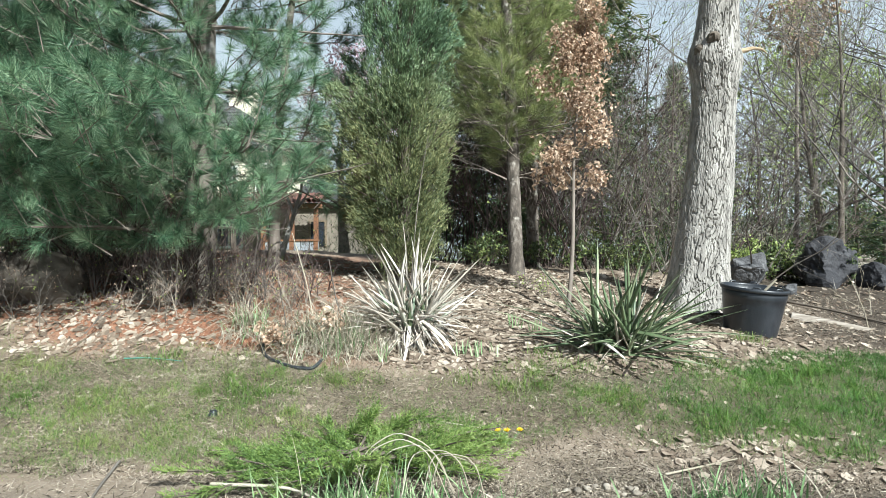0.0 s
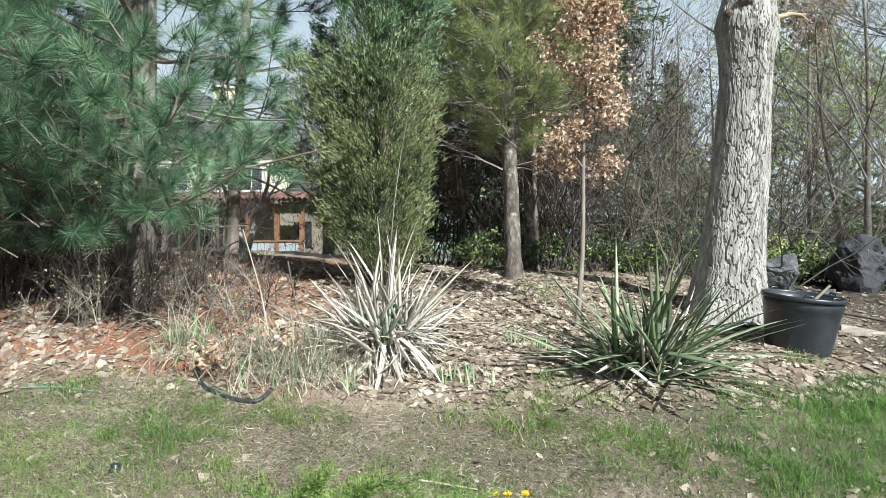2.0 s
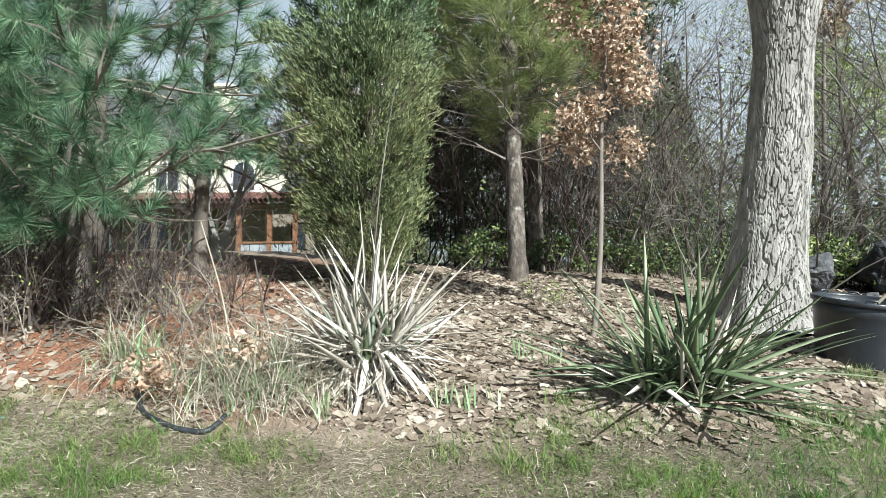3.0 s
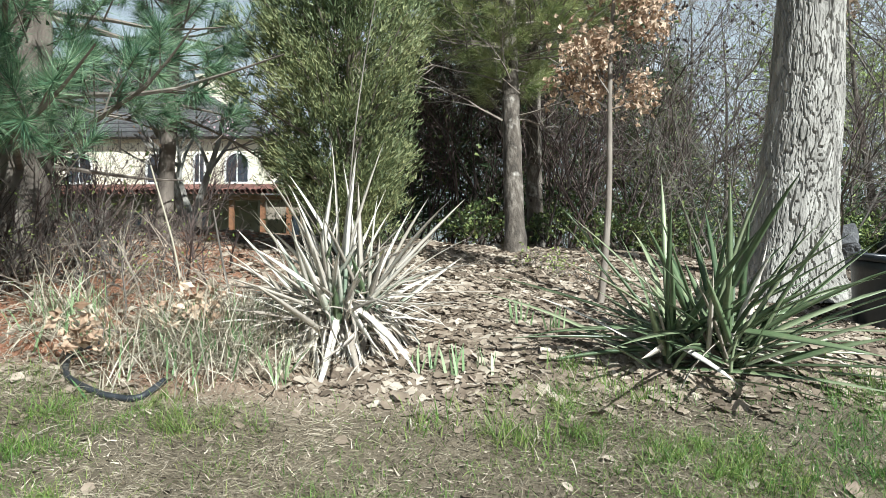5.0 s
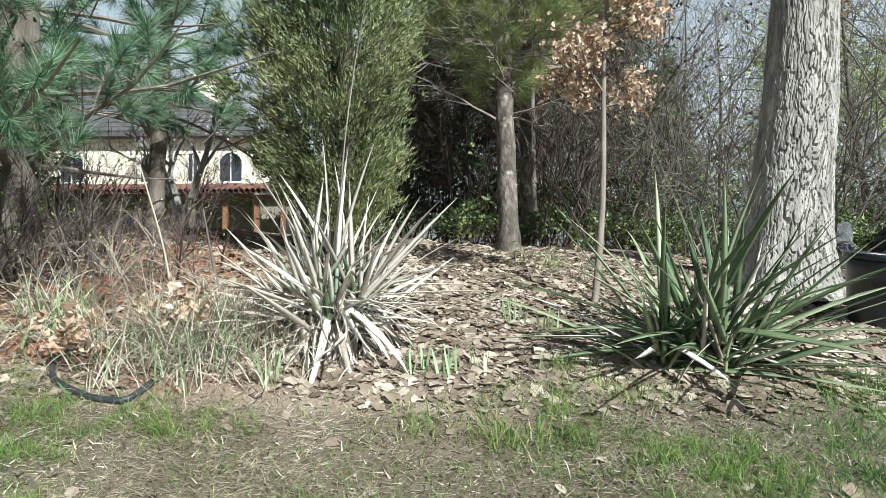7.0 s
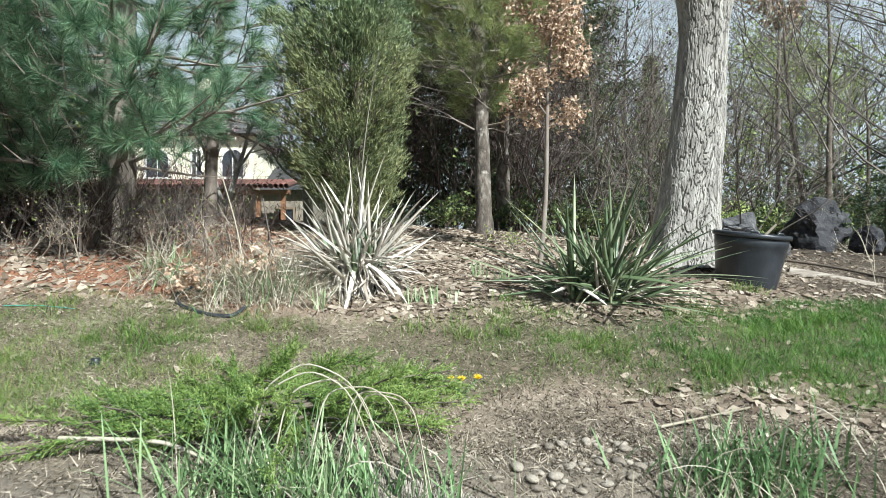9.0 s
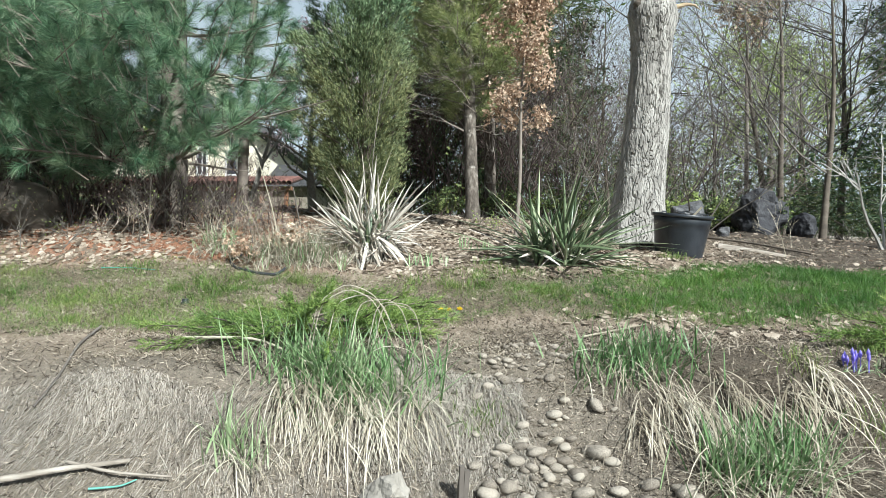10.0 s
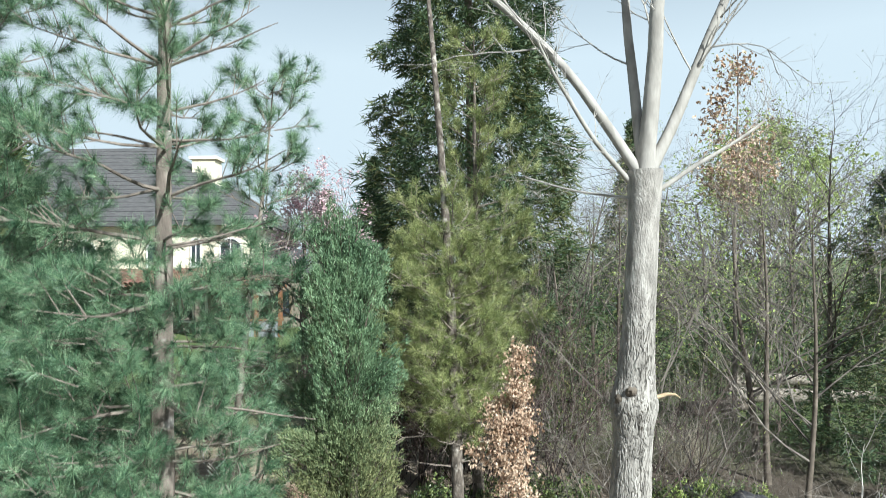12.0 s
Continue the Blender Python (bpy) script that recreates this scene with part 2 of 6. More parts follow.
M_SOIL = material("dark_potting_soil", ramp3((0.03, 0.024, 0.02), (0.07, 0.055, 0.045), (0.15, 0.12, 0.10)), 30, 8, 0.95, 0.8)
M_ROCK = material("black_lava_rock", ramp3((0.010, 0.010, 0.013), (0.026, 0.026, 0.031), (0.075, 0.075, 0.082)), 9, 10, 0.8, 1.0, 45, spots=(16, 0.66, (0.16, 0.155, 0.15)))
M_ROCKG = material("speckled_grey_rock", ramp3((0.03, 0.03, 0.033), (0.075, 0.075, 0.08), (0.19, 0.19, 0.195)), 14, 10, 0.85, 1.0, 60)
M_COBBLE = material("river_cobble", ramp3((0.11, 0.092, 0.074), (0.21, 0.18, 0.145), (0.36, 0.32, 0.265)), 9, 8, 0.8, 0.4, 60, obj=0.6, island=0.3)
M_PALE = material("pale_limestone", ramp3((0.17, 0.155, 0.13), (0.29, 0.268, 0.235), (0.43, 0.40, 0.36)), 9, 8, 0.85, 0.5, 60)
M_SLAB = material("bleached_log_wood", ramp3((0.14, 0.115, 0.09), (0.28, 0.245, 0.205), (0.45, 0.41, 0.36)), 9, 8, 0.85, 0.5, stretch=(1, 5, 5))
M_STUCCO = material("cream_stucco", ramp3((0.66, 0.60, 0.46), (0.74, 0.68, 0.54), (0.80, 0.75, 0.62)), 2, 6, 0.9, 0.3, 60)
# tan-brown stucco with the patio's shade mixed into its colour
M_TAN_SHADED = material("shaded_brown_stucco", ramp3((0.15, 0.125, 0.10), (0.21, 0.18, 0.145), (0.28, 0.24, 0.19)), 3, 6, 0.9, 0.3, 60)
M_ROOF = material("grey_shingle", ramp3((0.025, 0.025, 0.029), (0.05, 0.05, 0.053), (0.09, 0.088, 0.09)), 5, 8, 0.9, 0.5, 30, obj=0.4, stretch=(1, 4, 4))
M_TILE = material("dark_red_clay_tile", ramp3((0.06, 0.028, 0.024), (0.13, 0.055, 0.042), (0.23, 0.11, 0.085)), 6, 5, 0.8, 0.3, obj=0.4)
M_CEDAR = material("orange_cedar_beam", ramp3((0.13, 0.058, 0.028), (0.18, 0.082, 0.04), (0.26, 0.13, 0.065)), 4, 6, 0.6, 0.2, stretch=(1, 6, 6))
M_PANEL = material("weathered_blue_grey_panel", ramp3((0.19, 0.205, 0.23), (0.27, 0.285, 0.31), (0.35, 0.36, 0.375)), 3, 6, 0.8, 0.2, spots=(2, 0.6, (0.36, 0.24, 0.14)))
M_WHITE = material("white_paint", ramp3((0.62, 0.62, 0.60), (0.74, 0.74, 0.72), (0.82, 0.82, 0.80)), 4, 6, 0.6, 0.1)
M_PINK = material("plum_blossom", ramp3((0.42, 0.25, 0.29), (0.62, 0.45, 0.48), (0.78, 0.66, 0.68)), 2, 2, 0.7, 0, island=0.6, through_light=0.3)
M_BUD = material("young_green_leaves", ramp3((0.16, 0.22, 0.05), (0.30, 0.38, 0.11), (0.45, 0.52, 0.20)), 2, 2, 0.6, 0, island=0.6, through_light=0.35)
M_IVY = material("dark_shrub_leaves", ramp3((0.03, 0.05, 0.02), (0.08, 0.12, 0.04), (0.20, 0.24, 0.08)), 2, 2, 0.4, 0, island=0.7, through_light=0.15)
M_UNDER = material("dark_undergrowth", ramp3((0.022, 0.03, 0.014), (0.06, 0.068, 0.035), (0.14, 0.13, 0.08)), 1.2, 3, 0.7, 0, island=0.6, through_light=0.15)
M_CRUMB = material("bark_crumbs", ramp3((0.035, 0.025, 0.017), (0.15, 0.118, 0.082), (0.46, 0.40, 0.32)), 3, 3, 0.85, 0, island=1.0)
M_DANDE = material("dandelion_yellow", ramp3((0.70, 0.45, 0.01), (0.85, 0.62, 0.02), (0.9, 0.72, 0.05)), 30, 2, 0.6, 0)
M_MUSCARI = material("blue_violet_petals", ramp3((0.10, 0.07, 0.42), (0.17, 0.13, 0.60), (0.32, 0.27, 0.75)), 20, 2, 0.5, 0, island=0.5)
M_HOSE = material("black_rubber_hose", ramp3((0.015, 0.017, 0.02), (0.03, 0.034, 0.04), (0.07, 0.075, 0.08)), 20, 5, 0.5, 0.2)
M_TAPE = material("turquoise_plastic_strip", ramp3((0.06, 0.24, 0.19), (0.10, 0.32, 0.26), (0.18, 0.40, 0.33)), 20, 3, 0.5, 0.1)


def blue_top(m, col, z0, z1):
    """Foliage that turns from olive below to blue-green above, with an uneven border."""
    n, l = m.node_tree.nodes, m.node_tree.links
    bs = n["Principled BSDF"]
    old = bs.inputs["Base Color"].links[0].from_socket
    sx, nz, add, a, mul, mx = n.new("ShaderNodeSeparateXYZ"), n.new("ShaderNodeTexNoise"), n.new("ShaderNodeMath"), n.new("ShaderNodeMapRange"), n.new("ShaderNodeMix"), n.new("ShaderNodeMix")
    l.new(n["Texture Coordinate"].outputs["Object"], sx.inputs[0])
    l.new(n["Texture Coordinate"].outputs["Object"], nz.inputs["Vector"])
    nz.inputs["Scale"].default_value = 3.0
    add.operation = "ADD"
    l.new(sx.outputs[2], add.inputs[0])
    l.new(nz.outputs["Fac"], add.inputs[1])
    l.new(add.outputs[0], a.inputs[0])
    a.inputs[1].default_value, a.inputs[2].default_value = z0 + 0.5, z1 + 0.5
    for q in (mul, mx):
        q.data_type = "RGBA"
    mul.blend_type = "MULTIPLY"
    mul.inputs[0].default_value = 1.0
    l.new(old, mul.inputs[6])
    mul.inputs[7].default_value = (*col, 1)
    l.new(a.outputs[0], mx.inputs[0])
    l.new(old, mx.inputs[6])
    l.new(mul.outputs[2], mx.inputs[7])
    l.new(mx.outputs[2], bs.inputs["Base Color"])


def glass_material():
    m = bpy.data.materials.new("dark_window_glass")
    m.use_nodes = True
    b = m.node_tree.nodes["Principled BSDF"]
    b.inputs["Base Color"].default_value = (0.03, 0.035, 0.045, 1)
    b.inputs["Roughness"].default_value = 0.06
    return m


M_GLASS = glass_material()


def green_foot(m, col):
    """Leaves of a dying plant: some still green at the foot, bleached towards the tip."""
    n, l = m.node_tree.nodes, m.node_tree.links
    bs = n["Principled BSDF"]
    old = bs.inputs["Base Color"].links[0].from_socket
    sx, a, b, c, mx = n.new("ShaderNodeSeparateXYZ"), n.new("ShaderNodeMapRange"), n.new("ShaderNodeMapRange"), n.new("ShaderNodeMath"), n.new("ShaderNodeMix")
    l.new(n["Texture Coordinate"].outputs["Object"], sx.inputs[0])
    l.new(sx.outputs[0], a.inputs[0])
    a.inputs[1].default_value, a.inputs[2].default_value, a.inputs[3].default_value, a.inputs[4].default_value = 0.10, 0.24, 1.0, 0.0
    l.new(n.new("ShaderNodeObjectInfo").outputs["Random"], b.inputs[0])
    b.inputs[1].default_value, b.inputs[2].default_value = 0.50, 0.65
    c.operation = "MULTIPLY"
    l.new(a.outputs[0], c.inputs[0])
    l.new(b.outputs[0], c.inputs[1])
    mx.data_type = "RGBA"
    l.new(c.outputs[0], mx.inputs[0])
    l.new(old, mx.inputs[6])
    mx.inputs[7].default_value = (*col, 1)
    l.new(mx.outputs[2], bs.inputs["Base Color"])


M_YUC_DG = material("bleaching_yucca_leaf", ramp3((0.28, 0.245, 0.205), (0.56, 0.51, 0.44), (0.76, 0.715, 0.64)), 5, 5, 0.75, 0.3, 30, obj=0.5, stretch=(0.5, 5, 5))
green_foot(M_YUC_DG, (0.20, 0.255, 0.18))
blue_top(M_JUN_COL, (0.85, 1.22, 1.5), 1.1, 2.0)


# ---- ground ----
PY = [-60, -6, 0.6, 1.5, 1.95, 2.25, 2.6, 3.1, 3.6, 4.1, 4.6, 5.4, 6.4, 8, 12, 20, 30, 60, 2000]
PZ = [0.2, -0.35, -0.25, -0.1, 0.06, 0.22, 0.49, 0.63, 0.75, 0.89, 1.03, 1.21, 1.37, 1.46, 1.52, 1.65, 1.9, 2.1, 2.1]


def height(x, y):
    """The lie of the land: a bank up from a dry wash, then a slope up to the trees."""
    x, y = np.asarray(x, float), np.asarray(y, float)
    edge = 0.28 * sstep(0.1, -0.9, x) + 0.12 * sstep(1.1, 1.9, x) + 0.10 * (vnoise(x * 1.7, 3.3) - 0.5)
    yy = y + edge * sstep(3.4, 2.4, y)
    z = np.interp(yy, PY, PZ)
    tilt = sstep(3.2, 5.2, y) * sstep(40, 9, y)
    z = z - 0.065 * np.clip(x - 0.3, -2.5, 5.5) * tilt
    z = z + 0.10 * (vnoise(x * 0.5, y * 0.5, seed=3) - 0.5) * sstep(5.5, 9, y) * sstep(60, 25, y)
    z = z + 0.05 * (vnoise(x * 2.3, y * 2.3, seed=4) - 0.5) + 0.03 * (vnoise(x * 7, y * 7, seed=5) - 0.5)
    return z


def zone_masks(x, y):
    """Shares of lawn, red needle mulch, straw-grey bank and dark right-hand mulch."""
    wob = 0.30 * (vnoise(x * 1.1, y * 1.1, seed=8) - 0.5) + 0.16 * (vnoise(x * 4, y * 4, seed=9) - 0.5)
    back = 4.0 + 0.25 * sstep(1.0, 2.2, x) + 0.18 * sstep(-1.6, -3, x) - 0.20 * sstep(-1.3, -0.5, x) * sstep(0.8, 0.2, x)
    front = 3.05 - 0.10 * sstep(0.5, 1.5, x) - 0.30 * sstep(-0.6, -1.6, x)
    lawn = sstep(front - 0.12, front + 0.14, y + wob) * sstep(back + 0.12, back - 0.12, y + wob)
    mulch = sstep(back - 0.05, back + 0.2, y + wob) * sstep(0.0, -1.0, x + wob) * sstep(8.5, 6.5, y)
    bank = sstep(front + 0.05, front - 0.45, y + wob)
    dark = sstep(back - 0.05, back + 0.25, y + wob) * sstep(2.2, 2.9, x + wob * 2) * sstep(14, 9.5, y)
    dark = np.maximum(dark, 0.8 * bank * sstep(0.75, 1.5, x + wob) * sstep(0.3, 1.6, y + 2 * wob))
    far = sstep(8.5, 12, y + wob * 4)
    return lawn, mulch, bank, dark, far


def ground_material():
    m = material("garden_soil", ramp3((0.125, 0.092, 0.066), (0.25, 0.195, 0.145), (0.38, 0.31, 0.24)), 7, 15, 0.95, 1.0, 130, spots=(75, 0.58, (0.36, 0.31, 0.25)))
    n, l = m.node_tree.nodes, m.node_tree.links
    bs = n["Principled BSDF"]
    col = bs.inputs["Base Color"].links[0].from_socket
    tc = n["Texture Coordinate"]
    for name, ramp, scale in (("lawn", ((0.055, 0.044, 0.029), (0.125, 0.101, 0.069), (0.25, 0.21, 0.15)), 24),
                              ("mulch", ((0.10, 0.044, 0.026), (0.25, 0.112, 0.062), (0.42, 0.235, 0.15)), 26),
                              ("bank", ((0.065, 0.054, 0.042), (0.155, 0.131, 0.103), (0.31, 0.27, 0.22)), 30),
                              ("dark", ((0.024, 0.018, 0.012), (0.058, 0.044, 0.031), (0.14, 0.11, 0.08)), 16),
                              ("far", ((0.035, 0.065, 0.016), (0.075, 0.115, 0.03), (0.17, 0.16, 0.08)), 2)):
        at, nz, cr, mx = n.new("ShaderNodeAttribute"), n.new("ShaderNodeTexNoise"), n.new("ShaderNodeValToRGB"), n.new("ShaderNodeMix")
        at.attribute_name = name
        nz.inputs["Scale"].default_value, nz.inputs["Detail"].default_value, nz.inputs["Roughness"].default_value = scale * 1.6, 15, 0.78
        l.new(tc.outputs["Object"], nz.inputs["Vector"])
        els = cr.color_ramp.elements
        for i, (p, c) in enumerate(ramp3(*ramp)):
            e = els[i] if i < 2 else els.new(p)
            e.position, e.color = p, (*c, 1)
        l.new(nz.outputs["Fac"], cr.inputs[0])
        mx.data_type = "RGBA"
        l.new(at.outputs["Fac"], mx.inputs[0])
        l.new(col, mx.inputs[6])
        l.new(cr.outputs[0], mx.inputs[7])
        col = mx.outputs[2]
    l.new(col, bs.inputs["Base Color"])
    return m


def ground():
    def axis(lo, hi, step, far, growth=1.35):
        a = list(np.arange(lo, hi, step))
        s = step
        while a[-1] < far:
            s = min(s * growth, 60)
            a.append(a[-1] + s)
        s = step
        while a[0] > -far:
            s = min(s * growth, 60)
            a.insert(0, a[0] - s)
        return np.array(a)
    xs, ys = axis(-4.2, 6.2, 0.045, 1500), axis(1.2, 8.2, 0.04, 1500)
    X, Y = np.meshgrid(xs, ys)
    Z = height(X, Y)
    s = Soup()
    w, h = len(xs), len(ys)
    i, j = np.meshgrid(np.arange(h - 1), np.arange(w - 1), indexing="ij")
    s.add(np.stack([X, Y, Z], -1).reshape(-1, 3), np.stack([i * w + j, i * w + j + 1, (i + 1) * w + j + 1, (i + 1) * w + j], -1).reshape(-1, 4))
    me = s.mesh("ground", ground_material(), True)
    for name, vals in zip(("lawn", "mulch", "bank", "dark", "far"), zone_masks(X, Y)):
        a = me.attributes.new(name, "FLOAT", "POINT")
        a.data.foreach_set("value", vals.ravel())
    return tagged(new("ground", me), "sloping garden soil with patchy lawn and mulch", "ground", kind="structure")


GROUND = ground()


def gz(x, y):
    return float(height(x, y))


# ---- branching ----
def curve_pts(p, way, length, n, bend, rnd, wob=0.06):
    """A gently bending line: starts at p along way; bend is added to the heading along the way."""
    pts, d = [np.array(p, float)], unit(np.array(way, float))
    for _ in range(n):
        d = unit(d + np.array(bend) / n + rnd.normal(size=3) * wob)
        pts.append(pts[-1] + d * length / n)
    return np.array(pts), d


def twigs(soup, p, way, length, radius, depth, rnd, bend=(0, 0, 0.15), kids=4, spread=0.7, ends=None, sides=3, shrink=0.58):
    """Recursive bare branching; the ends of the last twigs are gathered in ends."""
    if depth == 0:
        d = unit(np.asarray(way) + rnd.normal(size=3) * 0.12)
        e = np.asarray(p) + d * length
        soup.stick(p, e, radius, radius * 0.4)
        if ends is not None:
            ends.append((e, d))
        return
    n = 5 if depth > 1 else 3
    pts, d = curve_pts(p, way, length, n, bend, rnd, 0.10)
    tube(soup, pts, np.linspace(radius, radius * 0.35, len(pts)), sides if depth < 3 else max(sides, 5))
    if ends is not None and depth <= 1:
        ends.append((pts[-1], d))
        ends.append((pts[len(pts) // 2], d))
    if depth > 0:
        for q in range(kids):
            t = rnd.uniform(0.3, 1.0)
            i = min(int(t * (len(pts) - 1)), len(pts) - 2)
            o = pts[i] + (pts[i + 1] - pts[i]) * (t * (len(pts) - 1) - i)
            away = unit(np.cross(d, rnd.normal(size=3)))
            w = unit(d + away * spread * rnd.uniform(0.5, 1.4))
            twigs(soup, o, w, length * shrink * rnd.uniform(0.7, 1.15), max(radius * 0.5, 0.0012), depth - 1, rnd, bend, kids, spread, ends, sides, shrink)


def tuft(soup, p, way, rnd, count, length, width, spread=0.95, stem=0.10):
    """A bottle-brush of fine pine needles round the last stretch of a shoot, opening forwards."""
    a = unit(way + 0.001)
    b = unit(rnd.normal(size=(count, 3)))
    b = unit(b - (b @ a)[:, None] * a)
    f = rnd.uniform(0.0, 1, count) ** 0.7
    ways = unit(a * (0.35 + 0.75 * f)[:, None] + b * spread * (1.15 - 0.65 * f * rnd.uniform(0.3, 1.3, count))[:, None] - np.array((0, 0, 0.10)))
    base = p - a * stem * (1 - f)[:, None]
    needles(soup, base, ways, length * rnd.uniform(0.75, 1.1, count), width, rnd)


def pine(name, label, x, y, tall, r0, z_low, reach, seed, lean=(0, 0), mat=None, count=60, needle=0.115, step=0.36, per=6, droop=-0.05, kink=0.0, face=None, reach_top=0.25, bark=None, crown=1.0, shoots=1.0, spare=None, width=0.0042, low=0.0, fill=0, fill_top=3.2, shape=None, clear=None, apart=0.05, foot=0.7, z_stop=99):
    """A pine: tapered trunk, whorls of limbs with side shoots, and needle tufts at the shoots' ends."""
    rnd = np.random.default_rng(seed)
    z0 = gz(x, y)
    tree = thing(name, label, "pine tree", at=(x, y, z0))
    n = 26
    t = np.linspace(0, 1, n)
    px = lean[0] * t + kink * np.sin(t * 5 + seed)
    py = lean[1] * t + kink * np.cos(t * 4 + seed * 2)
    trunk_line = np.stack([px, py, t * tall - 0.12], 1)
    rad = r0 * (1 - 0.9 * t) + 0.35 * r0 * np.exp(-t * tall / 0.12)
    s = Soup()
    tf = np.linspace(0, 1, 110)
    fine_line = np.stack([np.interp(tf, t, trunk_line[:, c]) for c in range(3)], 1)
    tube(s, fine_line, np.interp(tf, t, rad), 20)
    v = s.v[0].reshape(110, 20, 3)
    c = fine_line[:, None]
    k = 1 + 0.22 * (vnoise(v[..., 0] * 30, v[..., 1] * 30, v[..., 2] * 9, seed) - 0.5) + 0.10 * (vnoise(v[..., 0] * 70, v[..., 1] * 70, v[..., 2] * 30, seed + 1) - 0.5)
    s.v[0] = (c + (v - c) * k[..., None]).reshape(-1, 3)
    part("trunk", s.mesh("trunk", bark or M_BARK_PINE, True), tree)
    limbs, leaf, taken = Soup(), Soup(), set()

    def crowded(q):
        # keeps the tufts apart, so that each one shows
        key = tuple(np.floor(np.asarray(q) / apart).astype(int))
        if key in taken:
            return True
        taken.add(key)
        return False
    z = z_low
    while z < min(tall - 0.15, z_stop):
        u = (z - z_low) / max(tall - z_low, 0.1)
        o = np.array([np.interp(z, trunk_line[:, 2], trunk_line[:, 0]), np.interp(z, trunk_line[:, 2], trunk_line[:, 1]), z])
        az0 = rnd.uniform(0, 6.28)
        for q in range(per):
            az = az0 + q * 6.283 / per + rnd.normal() * 0.25
            wide = reach * (1 - (1 - reach_top) * u ** crown) * rnd.uniform(0.75, 1.12)
            if face is not None:
                wide *= 1 + 0.45 * math.cos(az - face)
            if spare is not None and spare(o, az, z):
                continue
            way = np.array((math.cos(az), math.sin(az), -0.12 + low + 0.6 * u + rnd.normal() * 0.08))
            pts, d = curve_pts(o + rnd.normal(size=3) * 0.03, way, wide, 7, (0, 0, droop + 0.25), rnd, 0.07)
            tube(limbs, pts, np.linspace(0.08 * r0 + 0.007 * wide, 0.003, len(pts)), 5)
            for k in range(int((2 + 9 * wide) * shoots)):
                f = rnd.uniform(0.28, 1.0) ** 0.75 * (len(pts) - 1)
                i = min(int(f), len(pts) - 2)
                b = pts[i] + (pts[i + 1] - pts[i]) * (f - i)
                side = unit(unit(pts[i + 1] - pts[i]) + unit(rnd.normal(size=3)) * 0.85 + np.array((0, 0, 0.35)))
                ln = rnd.uniform(0.10, 0.30) * (0.6 + 0.4 * wide)
                sd = unit(side + np.array((0, 0, 0.25)))
                tip = b + sd * ln
                if crowded(tip) or clear is not None and clear(tip[0] + x, tip[1] + y, tip[2] + z0):
                    continue
                limbs.stick(b, tip, 0.005, 0.0025)
                tuft(leaf, tip, sd, rnd, count, needle, width)
                if apart < 0.08 and rnd.random() < 0.4:
                    tuft(leaf, b + sd * ln * 0.6, sd, rnd, count // 2, needle * 0.9, width)
            if clear is None or not clear(pts[-1][0] + x, pts[-1][1] + y, pts[-1][2] + z0):
                tuft(leaf, pts[-1], d, rnd, count, needle, width)
        z += step * rnd.uniform(0.8, 1.2)
    for q in range(fill):
        # shoots spread evenly over the crown's outer shell
        zz = z_low * foot + (fill_top - z_low * foot) * rnd.random()
        az = rnd.uniform(0, 6.283) if face is None else face + rnd.normal() * 0.95
        R = np.interp(zz, *shape) * (1 + (0.30 * math.cos(az - face) if face is not None else 0))
        lump = float(vnoise(math.cos(az) * 2.0 + 7, math.sin(az) * 2.0 + 7, zz * 2.8, seed))
        # boughs lie in tiers with open layers between
        tier = 0.5 + 0.5 * math.sin(zz * 9.2 + 1.3 * math.sin(az * 2.0 + seed))
        if lump + 0.22 * tier < 0.40:
            continue
        R *= (0.60 + 0.50 * lump + 0.22 * tier) * (1 - 0.55 * rnd.random() ** 1.5)
        ox, oy = np.interp(zz, trunk_line[:, 2], trunk_line[:, 0]), np.interp(zz, trunk_line[:, 2], trunk_line[:, 1])
        tip = np.array((ox + R * math.cos(az), oy + R * math.sin(az), zz))
        if crowded(tip) or clear is not None and clear(tip[0] + x, tip[1] + y, tip[2] + z0):
            continue
        sd = unit(np.array((math.cos(az), math.sin(az), rnd.uniform(0.0, 0.9))) + rnd.normal(size=3) * 0.35)
        limbs.stick(tip - sd * rnd.uniform(0.12, 0.35), tip, 0.0038, 0.002)
        tuft(leaf, tip, sd, rnd, count, needle * rnd.uniform(0.85, 1.15), width)
    tuft(leaf, trunk_line[-1], np.array((0, 0, 1.0)), rnd, count, needle, width)
    part("branchwork", limbs.mesh("branchwork", M_SAPBARK), tree, "bare grey limbs and shoots", "stuff")
    part("crown", leaf.mesh("crown", mat or M_NEEDLE), tree, "long soft needles in tufts", "stuff")
    return tree


